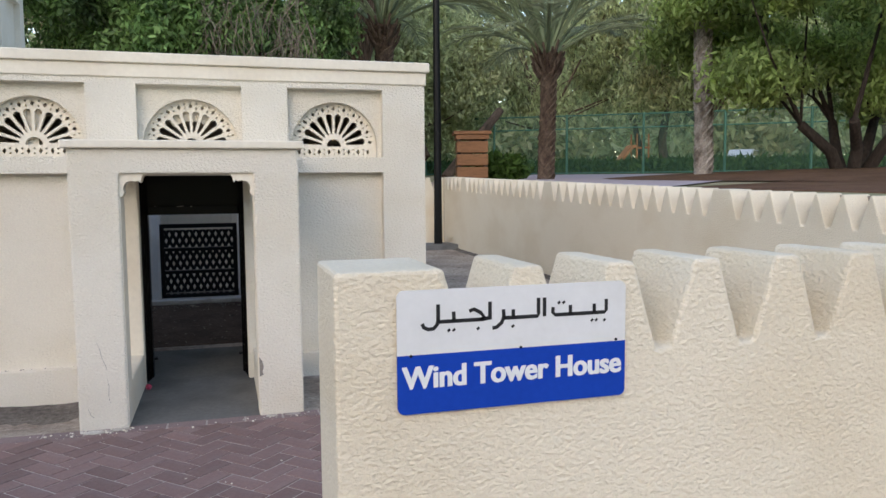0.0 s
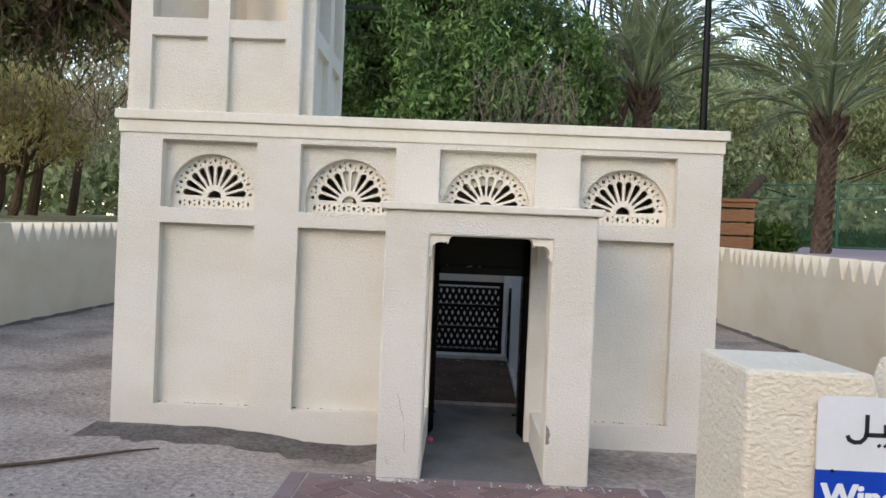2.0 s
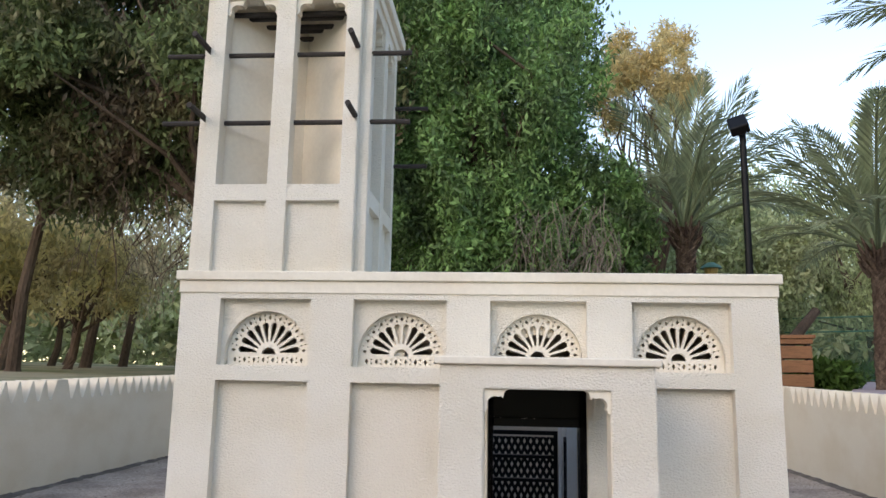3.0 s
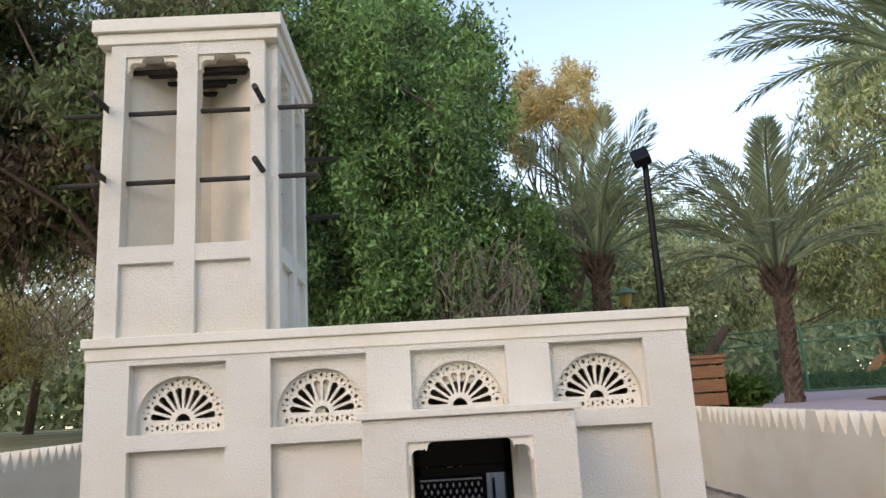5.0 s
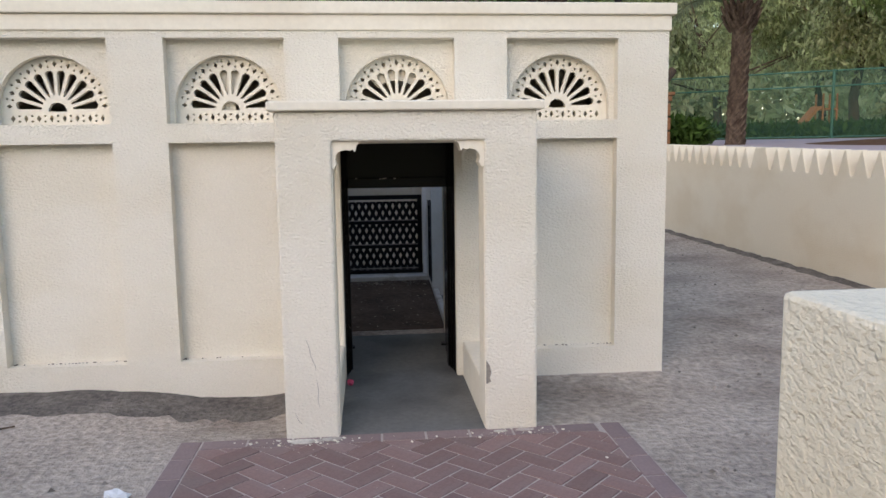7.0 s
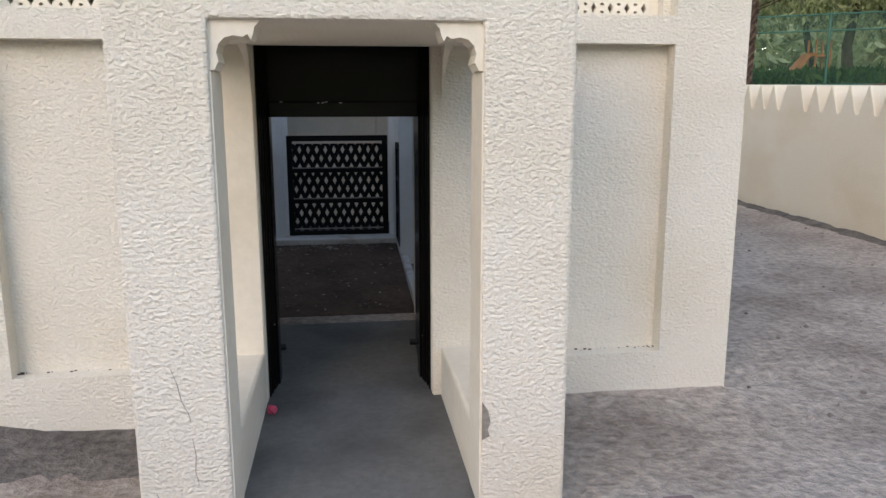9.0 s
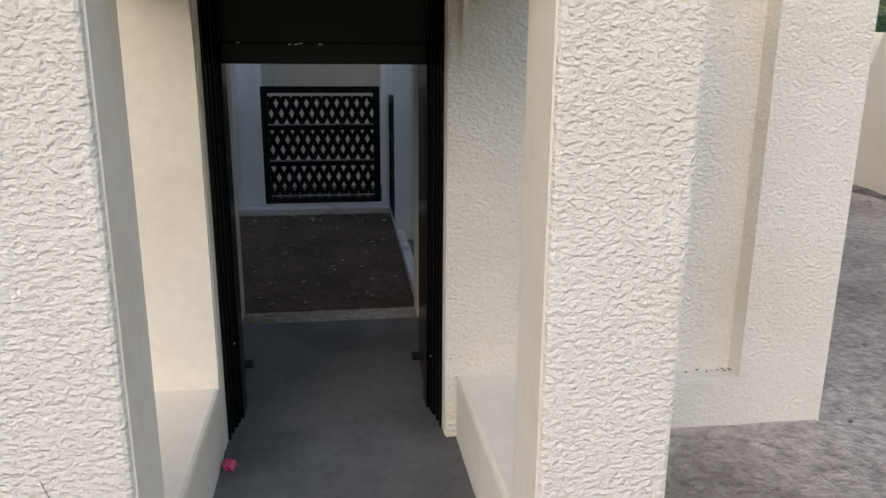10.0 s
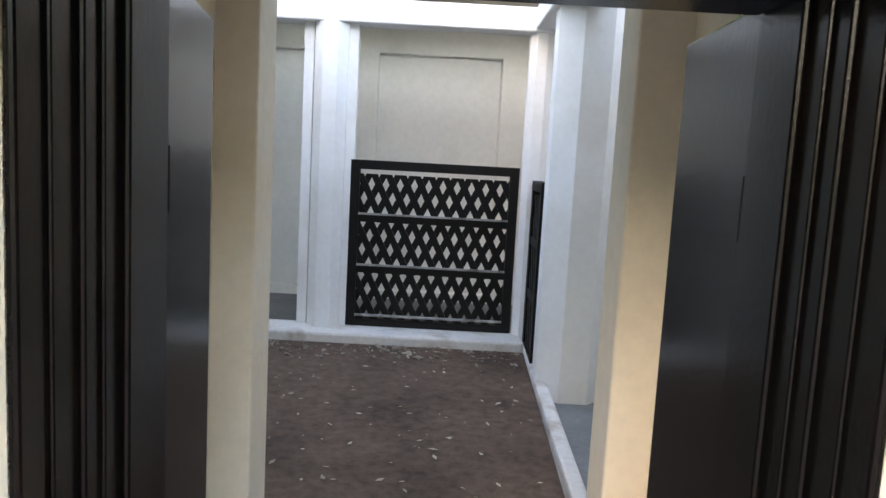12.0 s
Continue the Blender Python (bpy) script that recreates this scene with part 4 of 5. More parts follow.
# far woods close the horizon
wood = []
wood_r = []
for i in range(300):
    a = 2 * math.pi * i / 300
    d = 62 + 26 * rng.random()
    h = 7 + 5 * rng.random()
    wood.append((d * math.sin(a), d * math.cos(a), 1.5 + h * 0.6))
    wood_r.append((4.0, 4.0, h))
ob = new("far_woods", leaf_mesh("far_woods", wood, wood_r, 400000, 0.40, LEAF_HAZE, 1.2, 0.3, 81))
tagged(ob, "far belt of grey-green park trees", "woods", "", "stuff")


def frond_mesh(length, arch, seed):
    """A feather leaf along x: an arched midrib and two rows of narrow leaflets."""
    g = np.random.default_rng(seed)
    bm = bmesh.new()
    curve = lambda t: Vector((length * (t - 0.18 * arch * t * t), 0, length * (0.42 * t - arch * 0.75 * t * t)))
    n = 46
    mid = [curve(i / 12) for i in range(13)]
    add_tube(bm, mid, [0.030 * (1 - 0.9 * i / 12) for i in range(13)], 4)
    for i in range(11, n):
        t = i / n
        p = curve(t)
        ax = (curve(min(1, t + 0.02)) - curve(t - 0.02)).normalized()
        ln = length * 0.20 * math.sin(math.pi * min(1, t * 0.93 + 0.12)) ** 0.6 * (0.85 + 0.3 * g.random())
        for s in (1, -1):
            side = Vector((0, s, 0))
            d = (ax * 0.95 + side * 0.70 + Vector((0, 0, 0.28 - 0.35 * g.random()))).normalized()
            tip = p + d * ln + Vector((0, 0, -0.16 * ln))
            w = ax * 0.027
            bm.faces.new([bm.verts.new(q) for q in (p - w, p + d * ln * 0.45 + w * 0.9, tip, p + d * ln * 0.45 - w * 1.1)])
    return mesh_of("frond", bm, FROND)


fronds = [frond_mesh(2.5, 0.30, 1), frond_mesh(2.6, 0.55, 2), frond_mesh(2.4, 0.70, 3)]


def boss_trunk(bm, pts, rad, sides=14):
    """A palm trunk whose old leaf bases stand out in a diamond pattern."""
    rings = []
    for i, (p, q) in enumerate(zip(pts, rad)):
        q *= 1 + 0.10 * noise.noise((p[0] * 9, 3.1 * i, q * 7))
        rings.append([bm.verts.new((p[0] + q * (1 + 0.20 * ((i + k) % 2)) * math.cos(2 * math.pi * k / sides), p[1] + q * (1 + 0.20 * ((i + k) % 2)) * math.sin(2 * math.pi * k / sides), p[2] + 0.045 * ((i + k) % 2))) for k in range(sides)])
    for a, b in zip(rings, rings[1:]):
        for k in range(sides):
            bm.faces.new((a[k], a[(k + 1) % sides], b[(k + 1) % sides], b[k]))


def palm(label, at, height, r, count, seed, scale=1.0, bark=PALMBARK):
    g = np.random.default_rng(seed)
    x, y = at
    t = thing("date_palm", label, "palm tree", (x, y, ground_z(x, y)), "", "date palms")
    bm = bmesh.new()
    pts, rad = [], []
    steps = int(height / 0.075)
    for i in range(steps + 1):
        z = height * i / steps
        pts.append((0.03 * math.sin(z * 1.3 + seed), 0.03 * math.cos(z * 1.1 + seed), z - 0.1))
        flare = 1 + 0.35 * max(0, (z - height + 0.7)) / 0.7
        rad.append(r * flare * (0.96 + 0.09 * g.random()) * (1.12 - 0.12 * i / steps))
    boss_trunk(bm, pts, rad)
    part("trunk", bm, bark, t)
    for i in range(26):
        a = 2 * math.pi * i * 0.382
        z = height - 0.62 + 0.5 * (i / 26)
        rr = r * 1.15
        st = Vector((rr * math.cos(a), rr * math.sin(a), z))
        part("leaf_stub", tube([st, st + Vector((0.12 * math.cos(a), 0.12 * math.sin(a), 0.16)), st + Vector((0.20 * math.cos(a), 0.20 * math.sin(a), 0.34))], [0.05, 0.04, 0.025], 5), PALMBARK, t)
    for i in range(count):
        u = i / count
        tilt = -94 + 70 * u + 8 * g.normal()
        kind = 0 if u < 0.35 else 1 if u < 0.7 else 2
        m = pose(0, 0, height - 0.05 - 0.15 * u) @ pose(0, 0, 0, 0, 0, i * 137.5 + 10 * g.normal()) @ pose(0.05, 0, 0, 0, 0.80 * tilt + 12, 0)
        share("frond", fronds[kind], t, m @ Matrix.Scale(scale * (0.85 + 0.25 * g.random()), 4))
    return t


palm("date palm with upright grey-green fronds", (4.07, 19.0), 3.92, 0.20, 32, 3, 1.60)
palm("date palm with arching fronds and a rough trunk", (6.98, 15.5), 2.82, 0.150, 34, 5, 1.42)
palm("tall date palm with a long pale trunk", (8.99, 12.75), 6.2, 0.140, 46, 8, 1.75, PALMPALE)


# ---- the court, the mound and the fence in the park ----
def draped(corners, n, lift):
    """A thin sheet over the park ground between four corners."""
    bm = bmesh.new()
    a, b, c, d = [Vector((*p, 0)) for p in corners]
    g = []
    for i in range(n + 1):
        row = []
        for j in range(n + 1):
            p = a.lerp(b, i / n).lerp(d.lerp(c, i / n), j / n)
            row.append(bm.verts.new((p.x, p.y, ground_z(p.x, p.y) + lift)))
        g.append(row)
    for i in range(n):
        for j in range(n):
            bm.faces.new((g[i][j], g[i + 1][j], g[i + 1][j + 1], g[i][j + 1]))
    return bm


structure("pavement", draped([(4.56, 11.6), (4.56, 7.2), (17.0, 19.5), (12.6, 29.6)], 26, 0.02), PINK, "pale pink sports court surface", "court")


def mound():
    bm = bmesh.new()
    rings = []
    for k in range(9):
        q = k / 8
        rings.append([bm.verts.new((14.6 + 7.3 * q * math.cos(a) * (1 + 0.05 * math.sin(3 * a)), 11.0 + 7.4 * q * math.sin(a) * (1 + 0.06 * math.cos(2 * a)),
                                    ground_z(14.6 + 7.3 * q * math.cos(a), 11.0 + 7.4 * q * math.sin(a)) + 0.02 + 0.16 * (1 - q ** 3))) for a in [2 * math.pi * i / 40 for i in range(40)]])
    for r, s in zip(rings[1:], rings[2:]):
        for i in range(40):
            bm.faces.new((r[i], r[(i + 1) % 40], s[(i + 1) % 40], s[i]))
    c = bm.verts.new((14.6, 11.0, ground_z(14.6, 11.0) + 0.18))
    for i in range(40):
        bm.faces.new((c, rings[1][i], rings[1][(i + 1) % 40]))
    return bm


structure("planting_bed_2", draped([(4.56, 7.2), (4.56, -2.0), (13.0, 2.0), (13.0, 12.0)], 16, 0.012), MULCH, "bare brown mulch strip along the yard wall", "planting bed")
structure("planting_bed_1", mound(), MULCH, "round red-brown mulch bed under the tree", "planting bed")

fence = thing("fence", "tall green steel mesh fence round the court", "fence", (0, 0, 0))


def fence_run(p, q, posts, h):
    a, b = Vector((*p, 0)), Vector((*q, 0))
    ang = math.atan2(b.y - a.y, b.x - a.x)
    for i in range(posts + 1):
        c = a.lerp(b, i / posts)
        z = ground_z(c.x, c.y)
        part("post", tube([(c.x, c.y, z - 0.1), (c.x, c.y, z + h + 0.05)], [0.055, 0.055], 8), FENCE_GREEN, fence)
        if i < posts:
            e = a.lerp(b, (i + 1) / posts)
            ze = ground_z(e.x, e.y)
            for k in (0.06, h - 0.55, h):
                part("rail", tube([(c.x, c.y, z + k), (e.x, e.y, ze + k)], [0.032, 0.032], 6), FENCE_GREEN, fence)
            bm = bmesh.new()
            w = Vector((-math.sin(ang), math.cos(ang), 0)) * 0.004
            lo, hi = Vector((c.x, c.y, z + 0.06)), Vector((e.x, e.y, ze + 0.06))
            up = Vector((0, 0, h - 0.06))
            bm.faces.new([bm.verts.new(v) for v in (lo - w, hi - w, hi - w + up, lo - w + up)])
            part("mesh_panel", bm, NET, fence)


fence_run((6.2, 34.5), (24.5, 22.5), 7, 2.45)
fence_run((24.5, 22.5), (31.5, 25.0), 3, 2.45)
blades, blade_r = [], []
for i in range(150):
    t = i / 149
    for k in range(2):
        x, y = 6 + 19 * t + 0.6 + 1.2 * k, 35.2 - 12.2 * t + 1.0 + 1.3 * k
        blades.append((x, y, ground_z(x, y) + 0.28))
        blade_r.append((0.45, 0.45, 0.30))
ob = new("grass", leaf_mesh("grass", blades, blade_r, 15000, 0.16, GRASS, 1.6, -1.6, 91))
tagged(ob, "strip of long green grass along the fence", "grass", "", "stuff")

# a slatted wooden bin stand, a leaning log, a slide and a parked car in the park
bx, by = 5.25, 15.6
stand = thing("wooden_bin", "orange-brown slatted wooden litter bin", "litter bin", (bx, by, ground_z(bx, by)))
stand.rotation_euler = (0, 0, radians(-14))
soften(part("lid", box(-0.40, 0.40, -0.34, 0.34, 0.98, 1.05), WOOD, stand), 0.01)
part("lid_board", box(-0.35, 0.35, -0.30, 0.30, 0.88, 0.975), WOOD, stand)
for i, z in enumerate((0.06, 0.33, 0.60)):
    soften(part("slat", box(-0.33, 0.33, -0.29, -0.26, z, z + 0.235), WOOD, stand), 0.006)
    soften(part("slat", box(-0.33, 0.33, 0.26, 0.29, z, z + 0.235), WOOD, stand), 0.006)
    part("slat", box(-0.33, -0.30, -0.25, 0.25, z, z + 0.235), WOOD, stand)
    part("slat", box(0.30, 0.33, -0.25, 0.25, z, z + 0.235), WOOD, stand)
for x in (-0.28, 0.28):
    part("leg", box(x - 0.03, x + 0.03, -0.255, 0.255, 0, 0.88), DARKPOLE, stand)
shrub_at = (6.15, 16.1)
sh = new("shrub", leaf_mesh("shrub", [(0, 0, 0.28), (0.3, 0.1, 0.22), (-0.3, 0.1, 0.2)], [(0.42, 0.4, 0.34)] * 3, 1800, 0.08, GRASS, 1.2, -0.3, 95))
sh.location = (*shrub_at, ground_z(*shrub_at))
tagged(sh, "small round green shrub beside the bin", "shrub")
log = tagged(part("leaning_log", tube([(6.6, 22.2, 1.55), (7.6, 22.8, 2.5), (8.8, 23.3, 3.75)], [0.16, 0.18, 0.13], 9), BARK), "dark broken trunk leaning beside the court", "log")

sx, sy = 17.6, 30.2
slide = thing("playground_slide", "orange playground slide catching low sun", "slide", (sx, sy, ground_z(sx, sy)))
bm = bmesh.new()
add_prism(bm, [(-1.3, 0.05), (-1.1, 0.12), (-0.1, 1.25), (0.1, 1.25), (0.1, 1.15), (-0.05, 1.12), (-1.05, 0.0)], -0.25, 0.25)
part("chute", bm, ORANGE, slide)
for x, y in ((0.12, -0.25), (0.12, 0.25), (0.7, -0.25), (0.7, 0.25)):
    part("leg", tube([(x, y, 0), (x, y, 1.75)], [0.04, 0.04], 6), ORANGE, slide)
part("platform", box(0.1, 0.75, -0.28, 0.28, 1.10, 1.18), ORANGE, slide)

kx, ky = 37.0, 47.5
car = thing("parked_car", "white parked car beyond the fence", "car", (kx, ky, ground_z(kx, ky)))
car.rotation_euler = (0, 0, radians(40))
bm = bmesh.new()
add_prism(bm, [(-2.1, 0.3), (2.1, 0.3), (2.15, 0.75), (1.2, 0.92), (0.6, 1.42), (-1.2, 1.45), (-1.9, 0.95), (-2.15, 0.85)], -0.85, 0.85)
soften(part("body", bm, CARWHITE, car), 0.08)
bm = bmesh.new()
add_prism(bm, [(1.0, 0.95), (0.52, 1.36), (-1.1, 1.38), (-1.6, 0.98)], -0.862, 0.862)
part("side_glass", bm, GLASSDARK, car)
for x in (-1.35, 1.35):
    for y in (-0.8, 0.8):
        part("wheel", tube([(x, y - 0.1, 0.32), (x, y + 0.1, 0.32)], [0.32, 0.32], 14), RUBBER, car)

# ---- litter on the court floor and in the yard ----
g = np.random.default_rng(21)
bm = bmesh.new()
for i in range(240):
    x, y = -1.55 + 1.8 * g.random(), 6.68 + 1.50 * g.random() ** 0.8
    a, s = 6.28 * g.random(), 0.006 + 0.012 * g.random() ** 2
    v = [bm.verts.new((x + s * u * math.cos(a) - s * 0.45 * w * math.sin(a), y + s * u * math.sin(a) + s * 0.45 * w * math.cos(a), earth_z(y) + 0.003 + 0.004 * g.random())) for u, w in ((1.2, 0), (0.1, 1), (-1.1, 0.1), (0, -1))]
    bm.faces.new(v)
tagged(part("leaf_litter", bm, LITTER), "dry pale leaves scattered on the court floor", "leaf litter", "", "stuff")
g = np.random.default_rng(33)
CRUMB = material("dirty_plaster_crumbs", (0.27, 0.22, 0.175), 0.95, 0.3, 9, 60, 0.3, 0.003, second=(0.11, 0.08, 0.06), rand=0.4)
bm = bmesh.new()
for i in range(420):
    x, y = -1.6 + 1.85 * g.random(), 7.98 + 0.235 * g.random() ** 0.55
    s = 0.003 + 0.012 * g.random() ** 3
    bmesh.ops.create_icosphere(bm, subdivisions=1, radius=s, matrix=pose(x, y, earth_z(y) + 0.002, 40 * g.random(), 30 * g.random(), 90 * g.random()) @ Matrix.Diagonal((1.4, 1, 0.45, 1)))
tagged(part("plaster_crumbs", bm, CRUMB), "crumbled plaster and dirt along the kerb", "debris", "", "stuff")
bm = bmesh.new()
for i in range(170):
    side = g.random()
    x = (-0.58 + 0.16 * g.normal()) if side < 0.45 else (0.40 + 0.15 * g.normal()) if side < 0.75 else -1.0 + 1.8 * g.random()
    y = 4.44 - (0.05 * abs(g.normal()) if side < 0.75 else 1.1 * g.random() ** 1.5)
    if -0.47 < x < 0.27 and y > 4.43:
        continue
    s = 0.0015 + 0.0065 * g.random() ** 4
    bmesh.ops.create_icosphere(bm, subdivisions=1, radius=s, matrix=pose(x, y, 0.017 + s * 0.2, 60 * g.random(), 30 * g.random(), 90 * g.random()) @ Matrix.Diagonal((1.5, 1, 0.5, 1)))
tagged(part("plaster_flakes", bm, SMOOTH), "pale plaster flakes scattered on the brick path", "debris", "", "stuff")
bm = bmesh.new()
bmesh.ops.create_icosphere(bm, subdivisions=2, radius=0.032)
for v in bm.verts:
    v.co = Vector((v.co.x * 1.5, v.co.y, v.co.z * 0.55)) + Vector(g.normal(size=3)) * 0.0065
scrap = part("paper_scrap", bm, PAPER)
scrap.location = (-1.315, 3.93, 0.012)
tagged(scrap, "crumpled white paper scrap on the soil", "litter")
bm = bmesh.new()
bmesh.ops.create_icosphere(bm, subdivisions=2, radius=0.022)
for v in bm.verts:
    v.co = Vector((v.co.x, v.co.y * 0.7, v.co.z * 0.8)) + Vector(g.normal(size=3)) * 0.003
cap_ob = part("bottle_cap", bm, PINKPLASTIC)
cap_ob.location = (-0.425, 5.28, 0.030)
tagged(cap_ob, "small pink plastic scrap on the porch floor", "litter")
bm = bmesh.new()
for i in range(9000):
    x, y = WALL_L + 10.5 * g.random(), 2.1 + 12 * g.random() ** 1.6
    if HX0 - 0.05 < x < HX1 + 0.05 and y > 4.3:
        continue
    if -1.4 < x < 1.05 and y < 4.6:
        continue
    s = 0.004 + 0.015 * g.random() ** 4
    b0 = [bm.verts.new((x + s * u, y + s * w, z * s + ground_z(x, y))) for u, w, z in ((1.1, 0, 0), (-0.5, 0.9, 0), (-0.6, -0.8, 0), (0, 0.1, 0.9))]
    for f in ((0, 1, 3), (1, 2, 3), (2, 0, 3)):
        bm.faces.new([b0[k] for k in f])
tagged(part("soil_clods", bm, CLOD), "small brown clods and pebbles on the yard soil", "soil", "", "stuff")
bm = bmesh.new()
add_tube(bm, [(-2.95, 4.25, 0.012), (-2.6, 4.42, 0.02), (-2.25, 4.72, 0.016), (-2.1, 4.82, 0.012)], [0.010, 0.012, 0.008, 0.004], 6)
tagged(part("twig", bm, BARK), "dry fallen twig on the soil", "twig")

# ---- wear and dirt ----
def soil_bank(x0, x1, y_wall, seed, depth=0.22, height=0.035):
    """Loose soil heaped unevenly against a wall that faces -y."""
    bm = bmesh.new()
    n = max(4, int((x1 - x0) / 0.05))
    rows = []
    for i in range(n + 1):
        x = x0 + (x1 - x0) * i / n
        h = height * (0.35 + 0.9 * abs(noise.noise((x * 2.3, seed, 0))) + 0.5 * abs(noise.noise((x * 9, seed, 4))))
        d = depth * (0.7 + 0.22 * noise.noise((x * 3.7, seed, 9)) + 0.2 * noise.noise((x * 11, seed, 2)))
        rows.append([bm.verts.new((x, y_wall + 0.01 - d * t, h * (1 - t) ** 1.5 + 0.004 * noise.noise((x * 14, t * 6, seed)) * (1 - t) - 0.004 * t)) for t in (0, 0.25, 0.5, 0.75, 1.0)])
    for a, b in zip(rows, rows[1:]):
        for k in range(4):
            bm.faces.new((a[k], b[k], b[k + 1], a[k + 1]))
    return bm


def house_bank(x0, x1, k):
    """The bank follows the hollow beside the porch."""
    bm = soil_bank(x0, x1, FY, 3.1 + k, 0.52 - 0.26 * k, 0.018 - 0.006 * k)
    for v in bm.verts:
        v.co.z += ground_z(v.co.x, v.co.y) + 0.005
    return bm


for k, (x0, x1) in enumerate(((HX0 - 0.1, PX0), (PX1, HX1 - 0.01))):
    structure("soil_bank_%d" % (k + 1), house_bank(x0, x1, k), SOIL if k else DARKSOIL, "loose soil heaped unevenly against the house wall", "soil")
for k, m in enumerate((pose(WALL_R, 14.4, 0, 0, 0, -90), pose(WALL_L, 2.2, 0, 0, 0, 90))):
    bm = soil_bank(0, 12.2, 0, 7.7 + k, 0.24, 0.035)
    bmesh.ops.transform(bm, matrix=m, verts=bm.verts)
    for v in bm.verts:
        v.co.z += 0.012 * max(0.0, v.co.y - 5.5)
    structure("soil_bank_%d" % (k + 3), bm, DARKSOIL, "dark soil drifted against the yard wall", "soil")
DIRT = material("dark_dirt", (0.10, 0.08, 0.065), 0.95, 0.3, 9, 80, 0.4, 0.003)
SPILL = material("dusty_plaster_spill", (0.60, 0.55, 0.48), 0.95, 0.2, 9, 60, 0.6, 0.004, second=(0.33, 0.28, 0.24), spec=0.15)
GREYPLASTER = material("bare_grey_plaster", (0.26, 0.23, 0.20), 0.9, 0.2, 20, 90, 0.5, 0.003)
bm = bmesh.new()
for a, b in (niche_x[0], (niche_x[1][0], PX0), (PX1, niche_x[3][1])):
    for i in range(34):
        x = a + 0.01 + (b - a - 0.02) * g.random()
        if g.random() < 0.45:
            x = b - 0.03 * g.random() if g.random() < 0.5 else a + 0.03 * g.random()
        s = 0.0015 + 0.0045 * g.random() ** 2
        bmesh.ops.create_icosphere(bm, subdivisions=1, radius=s, matrix=pose(x, FY + REC - 0.005 - 0.02 * g.random(), PAN0 + s * 0.4) @ Matrix.Diagonal((1.6, 1, 0.7, 1)))
tagged(part("ledge_dirt", bm, DIRT), "dark grit lying on the panel ledges", "dirt", "", "stuff")


def blotch(cx, cy, r, seed, squash=0.6, n=22):
    return [(cx + r * math.cos(a) * (0.65 + 0.6 * abs(noise.noise((math.cos(a) * 1.4 + seed, math.sin(a) * 1.4, seed)))),
             cy + squash * r * math.sin(a) * (0.6 + 0.7 * abs(noise.noise((math.cos(a) * 2 + seed, math.sin(a) * 2, seed + 5))))) for a in [2 * math.pi * i / n for i in range(n)]]


for k, (cx, cy, r) in enumerate(((-0.62, 4.405, 0.090), (-0.49, 4.42, 0.060), (0.31, 4.42, 0.04), (0.43, 4.425, 0.050))):
    bm = bmesh.new()
    add_prism(bm, blotch(cx, cy, r, 1.3 * k, 0.45), 0, 0.004, Matrix(((1, 0, 0, 0), (0, 0, 1, 0), (0, 1, 0, 0.017), (0, 0, 0, 1))))
    tagged(part("plaster_spill", bm, JOINT if k == 3 else SPILL), "spilled white plaster at the foot of the porch post", "plaster spill", "plaster spills")
for pts in ([(DX1 + 0.002, 0.36), (DX1 + 0.018, 0.335), (DX1 + 0.026, 0.30), (DX1 + 0.018, 0.275), (DX1 + 0.024, 0.255), (DX1 + 0.002, 0.245)],):
    bm = bmesh.new()
    add_prism(bm, pts, PY - 0.0015, PY + 0.05)
    part("chipped_corner", bm, GREYPLASTER, porch, "bare grey patch where the plaster chipped off")
for line in ([(-0.600, 0.50), (-0.585, 0.455), (-0.578, 0.41), (-0.560, 0.37), (-0.556, 0.345)], [(-0.555, 0.30), (-0.548, 0.25), (-0.552, 0.20), (-0.545, 0.16)],
             [(-0.66, 0.14), (-0.645, 0.10), (-0.628, 0.085)]):
    bm = bmesh.new()
    add_tube(bm, [(x, PY - 0.0005, z) for x, z in line], [0.0006] + [0.0011] * (len(line) - 2) + [0.0005], 5)
    part("crack", bm, GREYPLASTER, porch, "fine dark crack in the plaster")
for k in range(5):
    left = k % 2 == 0
    x = (RX0 + (OX0 - RX0) * g.random()) if left else (OX1 + (RX1 - OX1) * g.random())
    z = 0.1 + 1.0 * g.random()
    yy = 5.598 - 0.14 * abs(x - (OX0 if left else OX1)) / 0.036 - 0.004
    bm = box(-0.0007, 0.0007, -0.001, 0.006, -0.003 * (0.3 + g.random()), 0.001, m=pose(x, yy, z))
    part("paint_chip", bm, SIGN_WHITE, door)
for k in range(5):
    x = OX0 + 0.05 + (OX1 - OX0 - 0.1) * g.random()
    bm = box(-0.006 * g.random() - 0.002, 0.006, -0.001, 0.004, -0.0015, 0.0015, m=pose(x, 5.587, OTOP + 0.056 + 0.004 * g.random()))
    part("paint_chip", bm, LEDGE, door)

# ---- the brick path: herringbone with a border course ----
PATH_X0, PATH_X1, PATH_Y0, PATH_Y1 = -1.20, 0.92, -3.0, 4.475
path = structure("path", box(PATH_X0, PATH_X1, PATH_Y0, PATH_Y1, -0.03, 0.0125), JOINT, "red herringbone brick path with a paler border", "path")
BL, BW, GAP = 0.210, 0.105, 0.0065


def brick_mesh(l, w, mat):
    bm = bmesh.new()
    add_box(bm, -l / 2, l / 2, -w / 2, w / 2, -0.01, 0.016)
    top = [v for v in bm.verts if v.co.z > 0]
    for v in top:
        v.co.x *= 1 - 0.006 / l
        v.co.y *= 1 - 0.006 / w
    return mesh_of("brick", bm, mat)


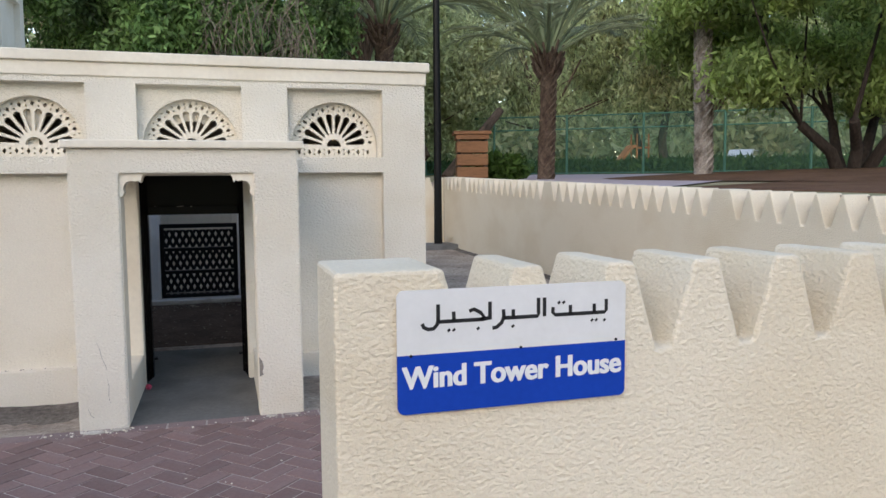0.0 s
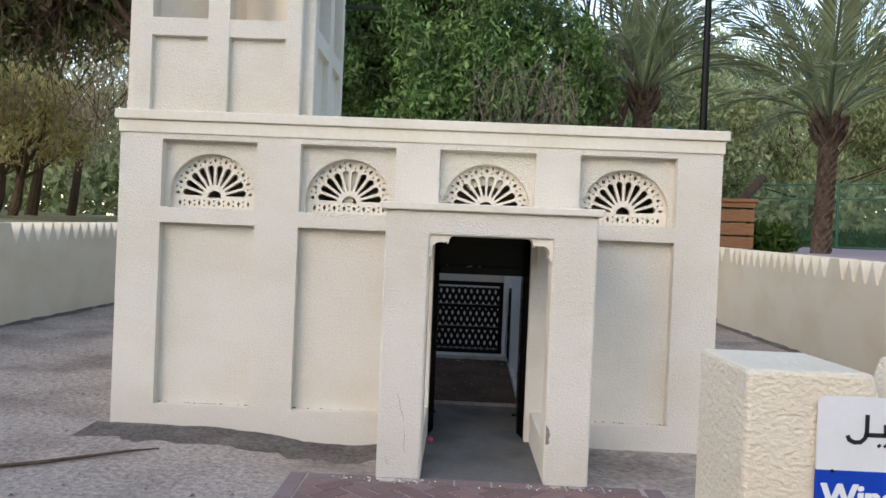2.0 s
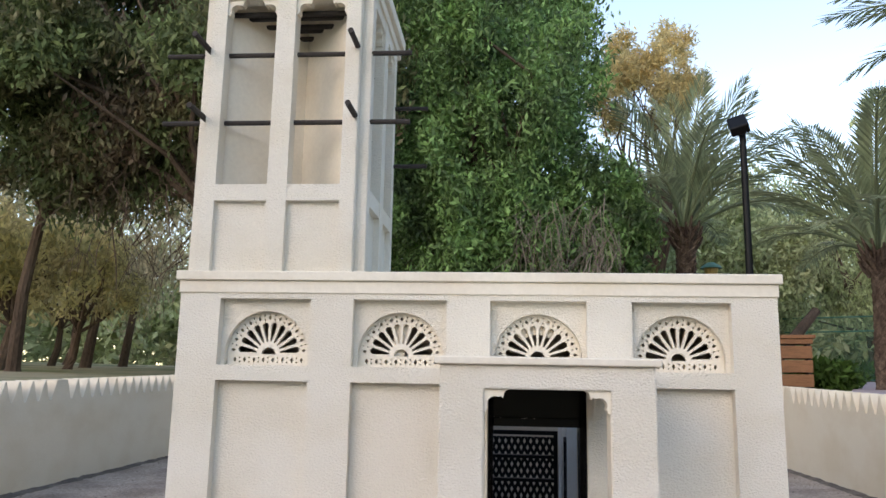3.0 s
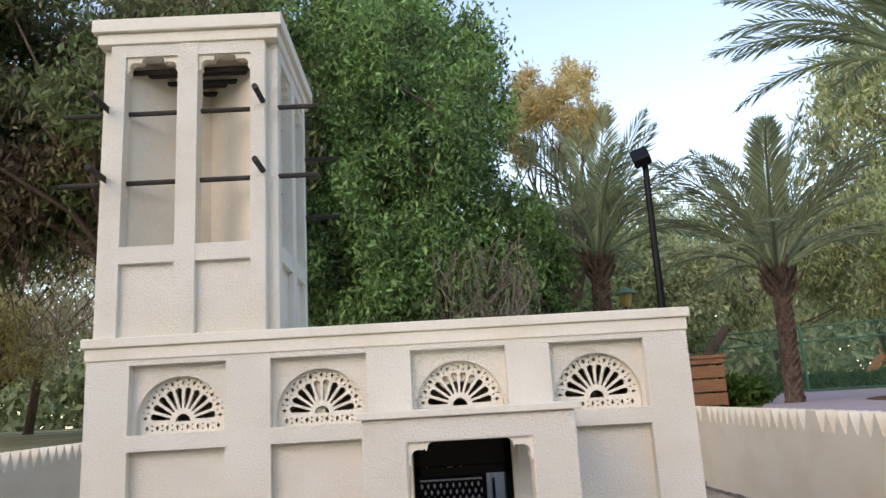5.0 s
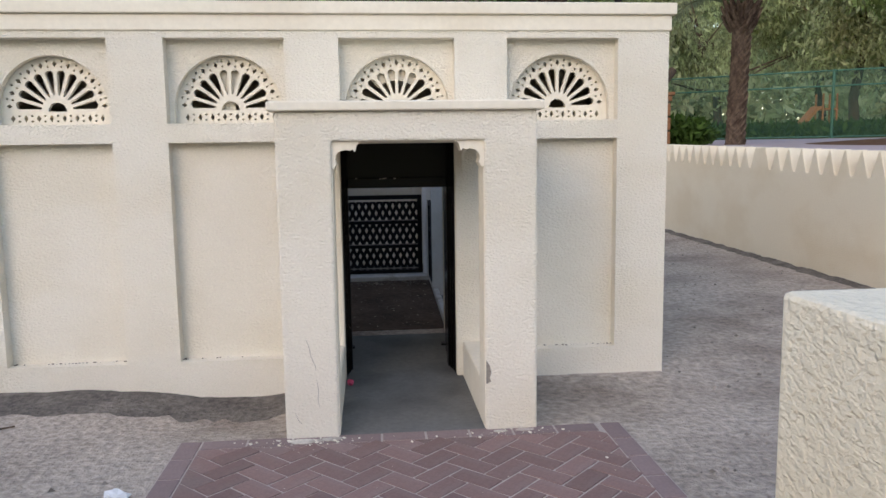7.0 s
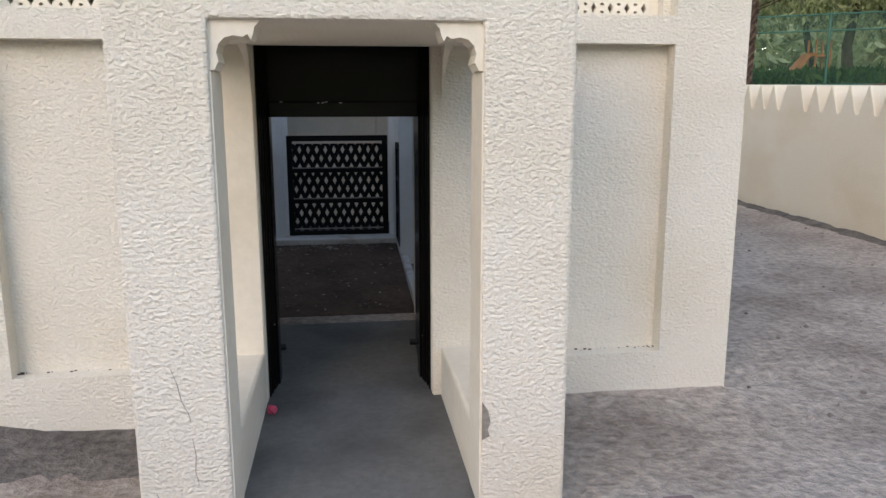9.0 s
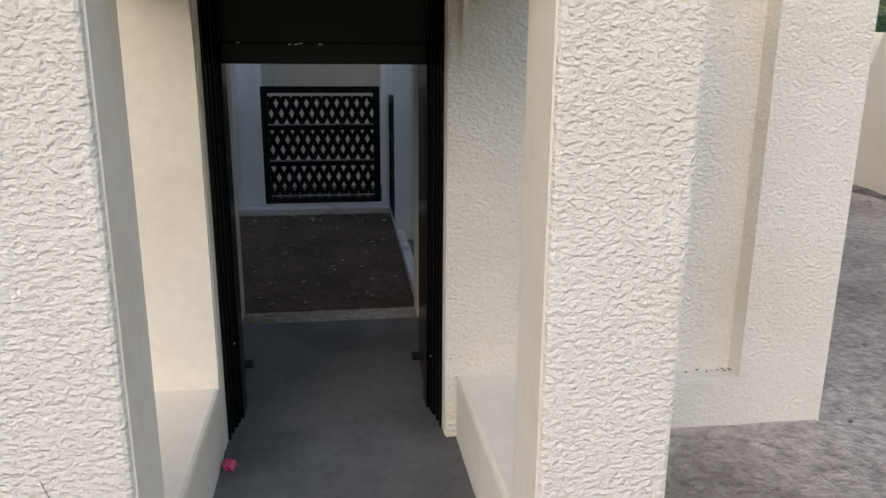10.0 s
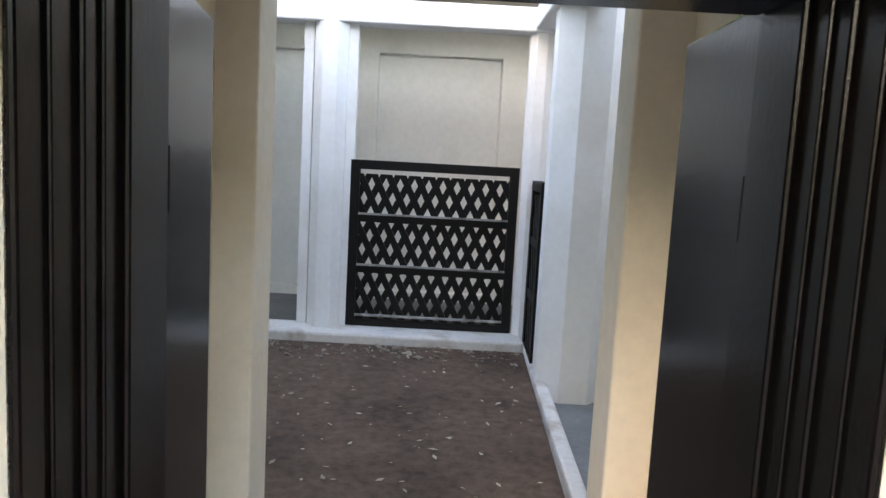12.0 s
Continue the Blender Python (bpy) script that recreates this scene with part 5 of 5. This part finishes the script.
brick = brick_mesh(BL - GAP, BW - GAP, BRICK)
border = brick_mesh(BL - GAP, BW - GAP, BORDER)
near_bricks, every, rest = [], [], []
c45 = math.cos(radians(45))
lim = (PATH_X0 + BW + 0.02, PATH_X1 - BW - 0.02, PATH_Y0, PATH_Y1 - BW - 0.02)
for i in range(-60, 60):
    for j in range(-60, 60):
        for kind in (0, 1):
            # herringbone cell: a pair of bricks stepped along the diagonal
            u = i * BW + j * BL + (BW if kind else BL) / 2
            v = i * BW - j * BL + (BW + BL / 2 if kind else BW / 2)
            x, y = (u - v) * c45 - 0.06, (u + v) * c45 + 1.2
            if PATH_X0 - 0.2 < x < PATH_X1 + 0.2 and 1.8 < y < PATH_Y1 + 0.2:
                every.append((x, y, 45 + 90 * kind))
            if lim[0] + 0.06 < x < lim[1] - 0.06 and lim[2] < y < lim[3] - 0.06:
                near_bricks.append((x, y, 45 + 90 * kind))
in_x, in_y = (PATH_X0 + BW, PATH_X1 - BW), (2.0, PATH_Y1 - BW)
kept = {(round(x, 3), round(y, 3)) for x, y, a in near_bricks}
for x, y, a in every:
    if (round(x, 3), round(y, 3)) in kept:
        continue
    c, t = math.cos(radians(a)), math.sin(radians(a))
    hl, hw = (BL - GAP) / 2, (BW - GAP) / 2
    poly = clip_poly([(x + c * u - t * v, y + t * u + c * v) for u, v in ((-hl, -hw), (hl, -hw), (hl, hw), (-hl, hw))], in_x[0] + 0.003, in_x[1] - 0.003, in_y[0], in_y[1] - 0.003)
    if poly and abs(sum(p[0] * q[1] - q[0] * p[1] for p, q in zip(poly, poly[1:] + poly[:1]))) > 0.0012:
        bm = bmesh.new()
        add_prism(bm, poly, -0.01, 0.0155, Matrix(((1, 0, 0, 0), (0, 0, 1, 0), (0, 1, 0, 0), (0, 0, 0, 1))))
        part("cut_brick", bm, BRICK, path)
near_bricks.sort(key=lambda b: abs(b[1] - 3.7))
jit = np.random.default_rng(5)
for n, (x, y, a) in enumerate(near_bricks):
    m = pose(x, y, 0.002 * jit.random(), 0.22 * jit.normal(), 0.22 * jit.normal(), a + 0.6 * jit.normal())
    if n < 300:
        share("brick", brick, path, m)
    else:
        rest.append(m)
bm = bmesh.new()
for m in rest:
    add_box(bm, -(BL - GAP) / 2, (BL - GAP) / 2, -(BW - GAP) / 2, (BW - GAP) / 2, -0.01, 0.016, m)
ob = part("bricks_farther_off", bm, BRICK, path)
ob["kind"] = "stuff"
y = PATH_Y1 - BL / 2
while y > 2.1:
    for x in (PATH_X0 + BW / 2, PATH_X1 - BW / 2):
        share("border_brick", border, path, pose(x, y, 0.001 * jit.random(), 0, 0, 90 + 0.5 * jit.normal()))
    y -= BL
x = PATH_X0 + BW + BL / 2
while x < PATH_X1 - BW - BL / 2 + 0.05:
    share("border_brick", border, path, pose(x, PATH_Y1 - BW / 2, 0.001 * jit.random(), 0, 0, 0.5 * jit.normal()))
    x += BL
